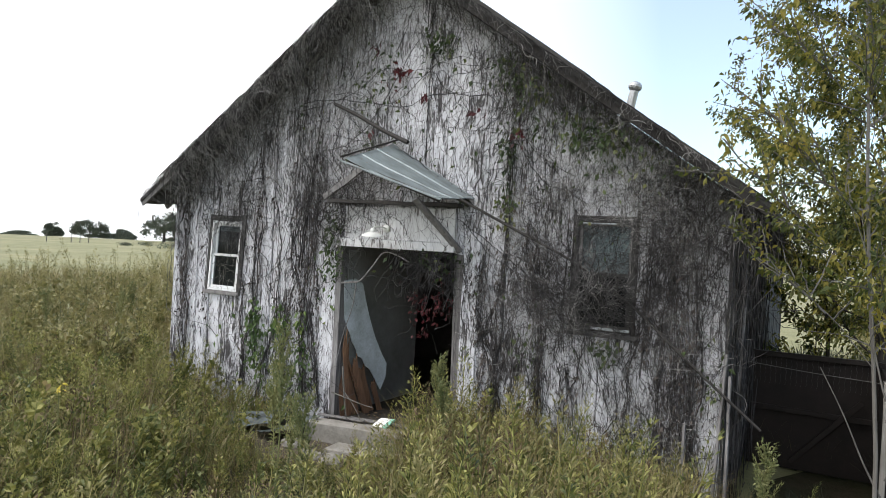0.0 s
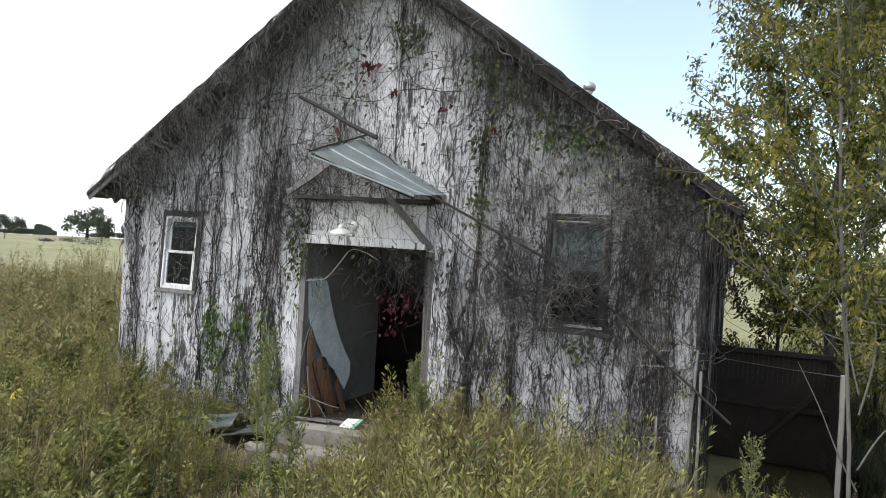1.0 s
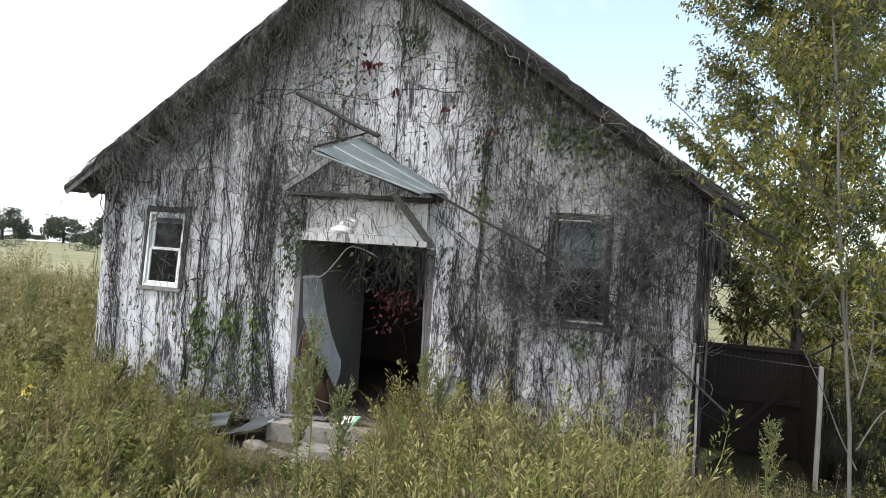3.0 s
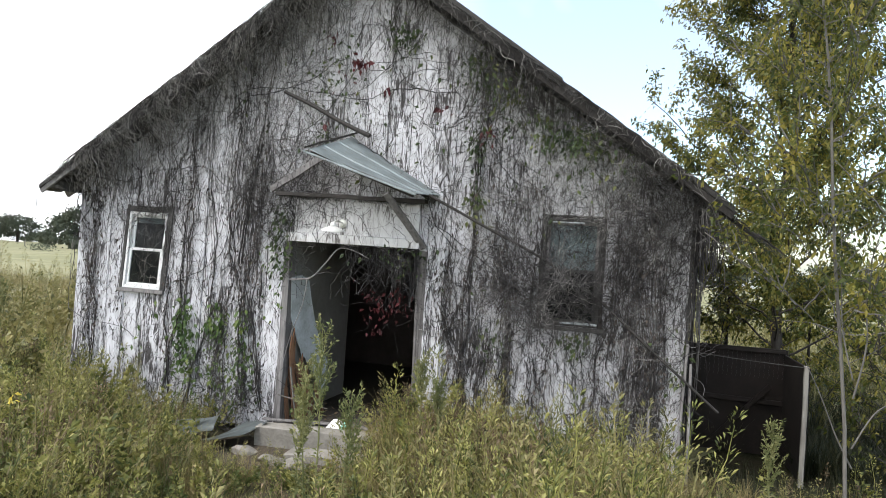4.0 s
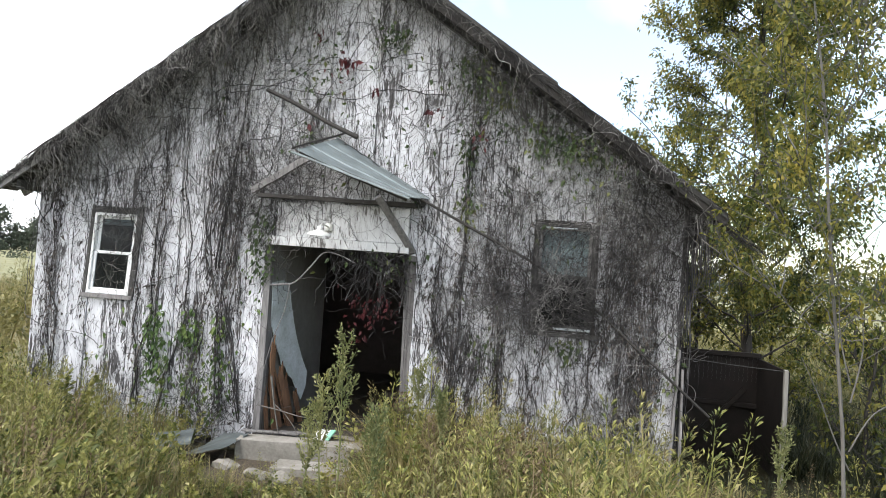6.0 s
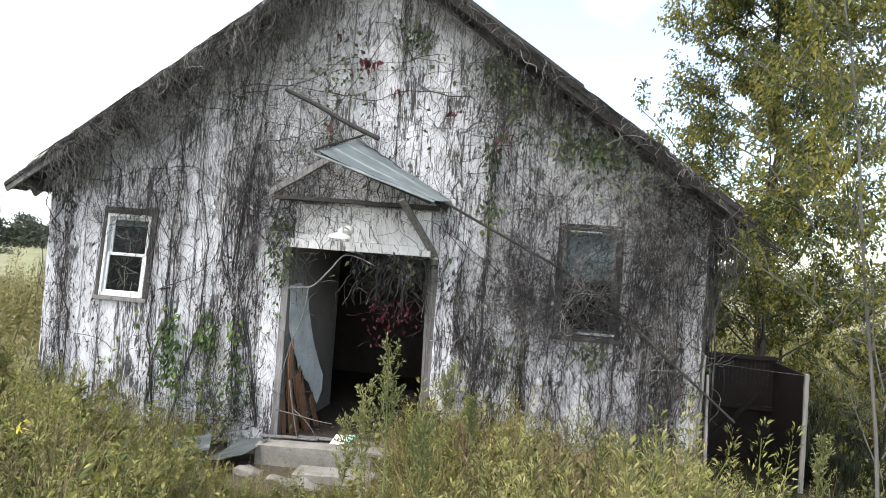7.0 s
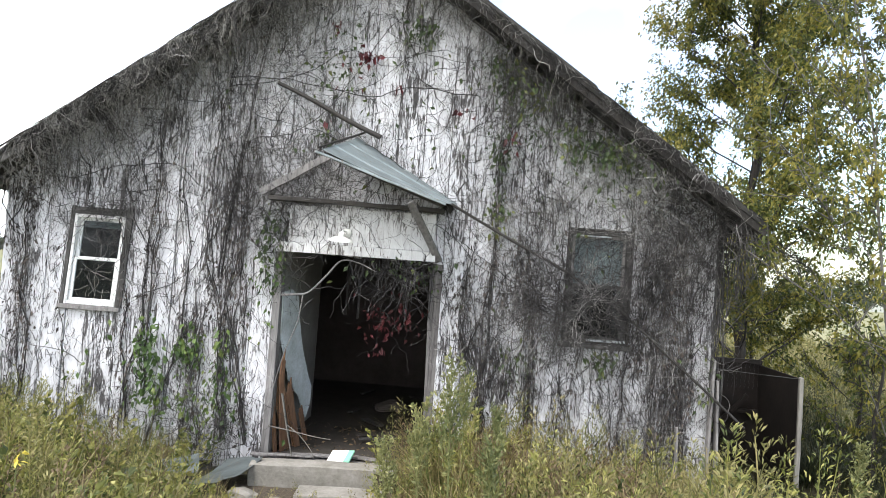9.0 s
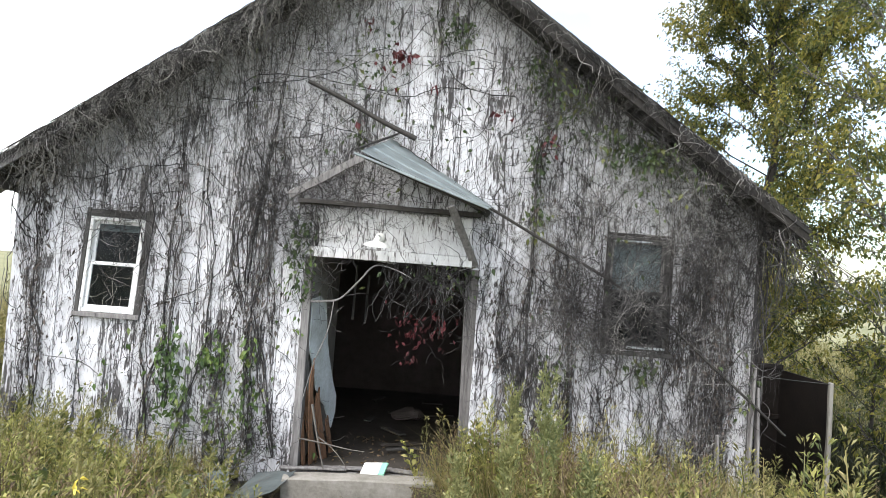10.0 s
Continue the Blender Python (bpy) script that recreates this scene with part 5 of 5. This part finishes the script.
make_tree("elm_tree", "leafy yellowing elm beside the house", (5.2, 3.1, 0), 9.0, 0.085, 1.85, 60, 4, 0.064, 104000, lean=(-0.15, 0.1), low=0.12)
young = make_tree("young_elm", "slender young elm with grey forked stems before the pen", (4.93, -1.42, 0), 6.8, 0.017, 1.35, 30, 58, 0.056, 15000, M_GREYBARK, (-0.42, 1.05), 0.24, twig_len=0.55, crook=0.05)
for pts, r0 in (([(4.93, -1.02, 0.80), (4.80, -1.04, 1.05), (4.66, -1.06, 1.38), (4.50, -1.08, 1.70)], 0.008), ([(4.93, -1.0, 0.95), (5.08, -1.0, 1.25), (5.28, -0.98, 1.42), (5.5, -0.96, 1.75)], 0.008), ([(4.92, -1.0, 1.35), (5.0, -0.98, 1.8), (4.98, -0.95, 2.3), (5.1, -0.92, 2.8)], 0.009), ([(4.91, -1.0, 1.5), (4.82, -0.98, 1.9), (4.78, -0.95, 2.4), (4.62, -0.9, 2.9)], 0.007)):
    part("limb", mesh_of("limb", *stem([(x - 0.04, y - 0.24, z) for x, y, z in pts], r0, r0 * 0.3, 6), True), M_GREYBARK, young, "bare grey limb")
yellow = np.random.default_rng(91)
P = np.array((-1.37, -3.26, 0.98)) + yellow.normal(0, 0.02, (6, 3))
weed = thing("yellowed_weed", "weed with a tuft of bright yellow leaves", "weed", at=(-1.37, -3.26, 0))
part("stalk", mesh_of("stalk", *stem([(-1.40, -3.24, -0.02), (-1.38, -3.25, 0.5), (-1.37, -3.26, 0.97)], 0.007, 0.004, 5)), M_TALL, weed)
part("leaf_tuft", mesh_of("leaf_tuft", *leaves(P, yellow.normal(0, 0.6, P.shape) + np.array((0, -0.2, -0.3)), 0.055, 0.5, 0.3, yellow)), M_YELLOW, weed, "bright yellow leaves")
make_tree("shrub", "low yellow-green shrub beside the pen", (5.9, 1.0, 0), 1.9, 0.03, 0.9, 11, 31, 0.075, 1700, lean=(0.1, 0), low=0.15, twig_len=0.45)
for k, (x, y, h, w, cnt) in enumerate(((4.55, 3.7, 3.0, 0.95, 4200), (5.9, 4.6, 2.1, 1.1, 3200), (7.0, 3.3, 1.6, 1.0, 2200), (6.2, -0.2, 0.9, 0.7, 1300), (6.9, 0.9, 1.2, 0.8, 1500))):
    make_tree("shrub", "green undergrowth shrub beneath the elm", (x, y, 0), h, 0.035, w, 12, 33 + k, 0.075, cnt, low=0.1, twig_len=0.45)

# ---- weeds ----
def forb(r, leafs, leaf, width, plume):
    """One upright weed, 1 m high: a stem, side shoots and leaves, and a plume at the top."""
    k = 6
    line = np.stack([np.cumsum(r.normal(0, 0.02, k)), np.cumsum(r.normal(0, 0.02, k)), np.linspace(0, 1, k)], -1)
    pieces = [tubes(line[None], np.linspace(0.008, 0.003, k)[None], 3)]
    P, D, S = [], [], []
    for i in range(leafs):
        f = r.uniform(0.12, 1) ** 0.75
        a = r.uniform(0, 6.28)
        out = r.uniform(0.0, 0.16) * (1.15 - f)
        p = np.array([np.interp(f * (k - 1), range(k), line[:, c]) for c in range(3)]) + np.array((math.cos(a) * out, math.sin(a) * out, 0))
        P.append(p)
        D.append((math.cos(a), math.sin(a), r.uniform(0.3, 1.9)))
        S.append(leaf * (1.25 - 0.7 * f) * r.uniform(0.7, 1.3))
    for i in range(plume):
        f = r.uniform(0.68, 1.08)
        a = r.uniform(0, 6.28)
        out = 0.07 * (1.1 - f) / 0.4 + 0.01
        P.append(line[-1] * (1, 1, 0) + np.array((math.cos(a) * out, math.sin(a) * out, f)))
        D.append((math.cos(a), math.sin(a), 1.6))
        S.append(0.056)
    pieces.append(leaves(np.array(P), np.array(D), np.array(S), width, 0.25, r, True))
    return joined(pieces)


def tuft(r, blades, spread, wide):
    """A grass tuft, 1 m high: bent blades of two lengths."""
    a = r.uniform(0, 6.28, blades)
    h, b = r.uniform(0.5, 1.0, blades), r.uniform(0.1, 1.0, blades) * spread
    V, F = [], []
    for i in range(blades):
        d = np.array((math.cos(a[i]), math.sin(a[i]), 0))
        s = np.array((-d[1], d[0], 0)) * wide
        rootp = d * r.uniform(0, 0.05)
        for t, w in ((0, 1), (0.6, 0.75), (1.0, 0.1)):
            p = rootp + d * b[i] * t**2 + np.array((0, 0, h[i] * (t - 0.28 * b[i] * t**3)))
            V += [p - s * w, p + s * w]
        o = i * 6
        F += [(o, o + 1, o + 3, o + 2), (o + 2, o + 3, o + 5, o + 4)]
    return np.array(V), np.array(F)


def free_spot(x, y):
    """Where weeds may stand: outside the house, the bare patch and the pen."""
    house = (x > XL - 0.03) & (x < XR + 0.05) & (y > -0.10) & (y < YB + 0.1)
    bare = ((x + 0.45) / 1.15) ** 2 + ((y + 0.65) / 0.72) ** 2 < 1
    pen = (x > 3.7) & (x < 5.1) & (y > 1.0) & (y < 2.3)
    return ~(house | bare | pen)


def sown(n, x0, x1, y0, y1, r):
    m = n // 7 + 1
    c = r.integers(0, m, n)
    x, y = r.uniform(x0, x1, m)[c] + r.normal(0, 0.13, n), r.uniform(y0, y1, m)[c] + r.normal(0, 0.13, n)
    loose = r.uniform(0, 1, n) < 0.35
    x, y = np.where(loose, r.uniform(x0, x1, n), x), np.where(loose, r.uniform(y0, y1, n), y)
    k = free_spot(x, y)
    return np.stack([x[k], y[k]], -1)


def make_weeds():
    r = np.random.default_rng(77)
    fine = [forb(r, 62, 0.094, 0.28, 24) for _ in range(6)]
    broad = [forb(r, 34, 0.20, 0.5, 0) for _ in range(5)]
    plumes = [forb(r, 46, 0.075, 0.22, 44) for _ in range(6)]
    green = [tuft(r, 11, 0.6, 0.008) for _ in range(5)]
    dry = [tuft(r, 11, 0.75, 0.007) for _ in range(5)]
    patch = lambda xy: 0.5 + 0.5 * np.sin(xy[:, 0] * 1.3 + 0.7) * np.sin(xy[:, 1] * 1.1 + 2)

    def bed(name, label, tem, mat, n, area, lo, hi, share=1.0):
        """share: how many of them stand before the wall to the right of the doorway."""
        xy = sown(n, *area, r)
        if share < 1:
            xy = xy[(xy[:, 0] < 1.3) | (r.uniform(0, 1, len(xy)) < np.where(xy[:, 0] > (2.5 if share < 0.5 else 3.8), share * 0.3, share))]
        h = r.uniform(lo, hi, len(xy)) * (0.75 + 0.5 * patch(xy))
        door = np.exp(-((xy[:, 0] + 0.3 - 0.32 * np.clip(-xy[:, 1] - 0.6, 0, 3)) / 0.95) ** 2) * (xy[:, 1] > -3.3)
        right = ((xy[:, 0] > 1.0) & (xy[:, 0] < 6) & (xy[:, 1] < 0)).astype(float)
        h = h * (1 - 0.58 * door) * (1 + 0.25 * right) * np.where((xy[:, 0] > 3.5) & (xy[:, 1] < 1.0), np.where((xy[:, 1] > -2.2) & (xy[:, 0] < 5.6), 0.5, 0.72), 1.0)
        ob = part(name, mesh_of(name, *scatter(tem, xy, h, ground_height, r)), mat)
        tagged(ob, label, "weeds", kind="stuff")

    dead = [forb(r, 16, 0.07, 0.3, 34) for _ in range(5)]
    big = [forb(r, 26, 0.27, 0.55, 0) for _ in range(4)]
    far = [forb(r, 22, 0.10, 0.3, 26) for _ in range(6)]
    sparse = [forb(r, 12, 0.15, 0.3, 7) for _ in range(5)]
    near = (-8.5, 5.6, -6.4, 0.1)
    bed("leafy_weeds", "waist-high green leafy weeds round the house", fine, M_WEED, 1350, near, 0.4, 0.78, 0.7)
    bed("broad_weeds", "broad-leaved green weeds round the house", broad, M_WEED, 1700, near, 0.35, 0.7, 0.35)
    bed("plumed_weeds", "yellow-green plumed weeds round the house", plumes, M_WEED, 1150, near, 0.45, 0.9, 0.8)
    bed("brown_plumes", "browning plumed weeds among the green", plumes, M_FIELD, 620, near, 0.45, 0.92)
    bed("green_grass", "tangled green grass between the weeds", green, M_GRASS, 2800, near, 0.35, 0.7, 0.99)
    bed("dry_grass", "tangled dry straw-coloured grass between the weeds", dry, M_DRY, 2700, near, 0.45, 0.85, 0.99)
    bed("outer_weeds", "weeds and grass reaching out into the pasture", sparse, M_FIELD, 1900, (-12, 9, -12, -6.0), 0.35, 0.7)
    bed("outer_grass", "long mixed grass reaching out into the pasture", green, M_FIELD, 3000, (-12, 9, -12, -5.8), 0.25, 0.6)
    bed("foot_straw", "arching straw-coloured grass along the foot of the wall", dry, M_DRY, 650, (1.0, 4.3, -1.3, -0.1), 0.5, 0.75)
    bed("dead_weeds", "brown dead weed stalks among the green", dead, M_DEADWEED, 1000, near, 0.4, 0.8)
    bed("big_leaf_weeds", "large-leaved dark green weeds", big, M_GRASS, 330, (-8, 1.5, -6.0, -1.5), 0.35, 0.55)
    bed("pen_side_grass", "lush grass beside the pen, tree shade in its colour", green, M_SHADED_GRASS, 3000, (3.7, 9.0, -4.5, 3.5), 0.35, 0.7)
    left = (-24, -4.0, -3, 16)
    bed("field_weeds", "brown and green weeds of the open field", far, M_FIELD, 1150, left, 0.45, 0.95)
    bed("field_dry_grass", "tall dry brown grass of the open field", dry, M_DRY, 2600, left, 0.5, 0.95)
    bed("field_broad_weeds", "leafy green clumps of the open field", broad, M_FIELD, 650, (-16, -4.0, -4, 10), 0.5, 0.9)
    bed("field_tall_weeds", "scattered tall weeds of the open field", far, M_FIELD, 420, left, 1.0, 1.45)
    right = (5.4, 16, 4.0, 22)
    bed("shade_grass", "long green grass under the trees", green, M_SHADED_GRASS, 1700, (3.9, 13, 2.0, 13), 0.35, 0.7)
    bed("shade_dry_grass", "long dry grass under the trees", dry, M_FIELD, 2600, right, 0.5, 0.95)
    bed("right_field_weeds", "brown weeds of the field behind the pen", sparse, M_FIELD, 1000, (5.2, 20, 3.5, 22), 0.5, 0.95)


make_weeds()


def tall_weed(x, y, h, seed):
    r = np.random.default_rng(seed)
    w = thing("tall_weed", "tall feathery yellow-green weed standing above the rest", "weed", "tall weeds", at=(x, y, 0))
    k = 8
    line = np.stack([x + np.cumsum(r.normal(0, 0.012, k)), y + np.cumsum(r.normal(0, 0.012, k)), np.linspace(0, h, k)], -1)
    part("stalk", mesh_of("stalk", *tubes(line[None], np.linspace(0.009, 0.003, k)[None], 5)), M_TALL, w)
    f = r.uniform(0.2, 0.7, 64)
    a = r.uniform(0, 6.28, 64)
    P = np.stack([np.interp(f * (k - 1), range(k), line[:, c]) for c in range(3)], -1)
    D = np.stack([np.cos(a), np.sin(a), r.uniform(0.1, 1.0, 64)], -1)
    part("foliage", mesh_of("foliage", *leaves(P, D, 0.095 * (1.2 - f), 0.2, 0.3, r)), M_TALL, w)
    shoots, P, D = [], [], []
    for i in range(26):
        f = r.uniform(0.62, 1.0)
        p = np.array([np.interp(f * (k - 1), range(k), line[:, c]) for c in range(3)])
        a = r.uniform(0, 6.28)
        e = p + np.array((math.cos(a) * 0.10, math.sin(a) * 0.10, 0.21)) * (1.5 - f) * r.uniform(0.8, 1.3)
        shoots.append(np.linspace(p, e, 4))
        u = r.uniform(0, 1, 22)[:, None]
        P.append(p + (e - p) * u + r.normal(0, 0.008, (22, 3)))
        D.append(np.repeat((e - p)[None], 22, 0) / 0.15 + r.normal(0, 0.6, (22, 3)))
    P, D = np.concatenate(P), np.concatenate(D)
    part("plume", mesh_of("plume", *joined([tubes(np.array(shoots), np.full((26, 4), 0.0025)), leaves(P, D, 0.035, 0.35, 0.1, r, True)])), M_TALL, w)


for k, (x, y, h) in enumerate(((1.19, -3.24, 1.76), (1.05, -3.05, 1.45), (1.42, -3.3, 1.3), (0.75, -2.6, 1.05), (1.25, -1.1, 1.25), (1.5, -1.5, 1.1), (4.2, -1.9, 1.15), (-5.8, 0.6, 1.35), (-6.4, 1.2, 1.4), (-7.2, 0.2, 1.2), (-5.2, 2.4, 1.5))):
    tall_weed(x, y, h, 300 + k)

# ---- distance ----
def far_tree(az, dist, height, width, seed, base_drop=0.0):
    r = np.random.default_rng(seed)
    x, y = -math.sin(radians(az)) * dist, math.cos(radians(az)) * dist
    z = float(ground_height(x, y)) + base_drop
    tree = thing("distant_oak", "dark round-crowned oak far across the pasture", "tree", "distant trees", at=(x, y, z))
    line, rad = branchy((x, y, z - 0.3), (x, y, z + height * 0.6), height * 0.05, height * 0.02, r, 0.08, 6)
    part("trunk", mesh_of("trunk", *tubes(line[None], rad[None], 6), True), M_BARK, tree)
    n, per = (42, 110) if az > 0 else (18, 70)
    a, q = r.uniform(0, 2 * np.pi, n), np.sqrt(r.uniform(0, 1, n))
    dome = np.sqrt(np.clip(1 - q**2, 0.02, 1))
    low = 0.03 if height < 4.6 or dist < 131 else 0.14
    C = np.stack([np.cos(a) * q * width * 0.45, np.sin(a) * q * width * 0.45, height * (low + (0.92 - low) * dome * r.uniform(0.05, 1, n) ** 0.8)], -1)
    P = (C[:, None] + r.normal(0, 1, (n, per, 3)) * np.array((width * 0.06, width * 0.06, height * 0.065))).reshape(-1, 3)
    P[:, 2] = P[:, 2].clip(height * 0.03, height)
    part("crown", mesh_of("crown", *leaves(P + (x, y, z), r.normal(size=P.shape), 0.28 + height * 0.02, 0.8, 0.1, r, True)), M_FARLEAF, tree)
    for i in range(0 if height < 4.6 else 5):
        e = C[int(r.integers(0, n))] * np.array((0.7, 0.7, 0.9)) + (x, y, z)
        lb, lr = branchy(line[3], e, height * 0.022, height * 0.006, r, 0.1, 6)
        part("limb", mesh_of("limb", *tubes(lb[None], lr[None], 5), True), M_BARK, tree)


for k, (az, dist, h, w) in enumerate(((56.9, 225, 6.6, 11.0), (59.4, 225, 4.3, 6), (54.6, 230, 3.6, 8), (51.8, 183, 8.8, 12.0), (47.9, 183, 8.0, 11.5), (44.7, 125, 7.4, 9.5), (42.3, 128, 6.6, 9.5), (40.3, 150, 5, 9), (38.0, 170, 4.5, 10), (55.8, 228, 1.8, 14), (61.5, 228, 1.3, 9), (50.3, 228, 2.0, 13), (46.3, 228, 2.4, 12), (36, 228, 3, 14))):
    far_tree(az, dist, h, w, 100 + k)
for k in range(19):
    rr = random.Random(k)
    far_tree(-10 - k * 1.7 + rr.uniform(-0.4, 0.4), rr.uniform(110, 150), rr.uniform(4.5, 7.5), rr.uniform(8, 13), 200 + k, 0.6)

def fence_post(az, dist, h):
    x, y = -math.sin(radians(az)) * dist, math.cos(radians(az)) * dist
    z = float(ground_height(x, y))
    tagged(part("fence_post", mesh_of("fence_post", *stem([(x, y, z - 0.2), (x + 0.05, y, z + h)], 0.075, 0.06, 6), True), M_GREYBARK), "weathered wooden fence post far out in the pasture", "fence post", "pasture fence posts")


for az, dist, h in ((60.6, 120, 1.4), (58.9, 122, 1.3), (58.3, 122, 1.5), (57.7, 123, 1.3), (53.2, 130, 1.3), (47.9, 125, 1.4), (44.9, 110, 1.3)):
    fence_post(az, dist, h)


def pasture_bush(az, dist, h, seed):
    r = np.random.default_rng(seed)
    x, y = -math.sin(radians(az)) * dist, math.cos(radians(az)) * dist
    z = float(ground_height(x, y))
    P = np.array((x, y, z)) + np.abs(r.normal(0, 1, (260, 3))) * np.array((h, h, h * 0.45)) * r.choice([-1, 1], (260, 3)) * np.array((1, 1, 0.0)) + np.stack([np.zeros(260), np.zeros(260), r.uniform(0, h, 260)], -1)
    tagged(part("pasture_bush", mesh_of("pasture_bush", *leaves(P, r.normal(size=P.shape), 0.2, 0.7, 0.1, r, True)), M_FARLEAF), "low dark bush in the open pasture", "bush", "pasture bushes")


for k, (az, dist, h) in enumerate(((52.3, 95, 0.9), (53.6, 120, 0.6), (47.4, 90, 0.8), (44.3, 70, 0.7), (55.2, 110, 0.5))):
    pasture_bush(az, dist, h, 500 + k)


# ---- rubbish on the floor inside ----
def make_rubbish():
    r = random.Random(41)
    for k in range(11):
        x, y = r.uniform(-0.5, 0.7), r.uniform(0.2, 3.6)
        a, l = r.uniform(0, 3.1), r.uniform(0.15, 0.6)
        d = Vector((math.cos(a), math.sin(a), 0)) * l
        p = Vector((x, y, SILL + 0.02 + 0.012 * (k % 3)))
        tagged(part("floor_scrap", beam(p, p + d, 0.02, r.uniform(0.03, 0.12), 0.003, (0, 0, 1), 0.008), r.choice([M_OLD_SHADED_BOARD, M_DARKWOOD, M_INSIDE, M_DARKWOOD])), "broken board among the rubbish on the floor", "scrap", "rubbish on the floor")
    bm = bmesh.new()
    bmesh.ops.create_icosphere(bm, subdivisions=3, radius=0.2)
    for v in bm.verts:
        v.co = Vector((v.co.x * 1.2, v.co.y, max(v.co.z, 0) * 0.6)) + noise.noise_vector(v.co * 5) * 0.06
    bmesh.ops.translate(bm, verts=bm.verts, vec=(0.15, 2.6, SILL + 0.03))
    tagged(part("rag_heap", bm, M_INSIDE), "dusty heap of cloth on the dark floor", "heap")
    n = 260
    q = np.random.default_rng(5)
    P = np.stack([q.uniform(-0.75, 0.75, n), q.uniform(-0.34, 1.4, n), np.full(n, SILL + 0.012)], -1)
    P[:, 2] = np.where(P[:, 1] < -0.06, 0.225, P[:, 2])
    D = np.stack([q.normal(size=n), q.normal(size=n), np.abs(q.normal(0, 0.2, n))], -1)
    tagged(part("leaf_litter", mesh_of("leaf_litter", *leaves(P, D, q.uniform(0.02, 0.06, n), 0.5, 0.0, q, True)), M_DEADWEED), "dry leaves and twigs strewn over the threshold", "litter", kind="stuff")


make_rubbish()
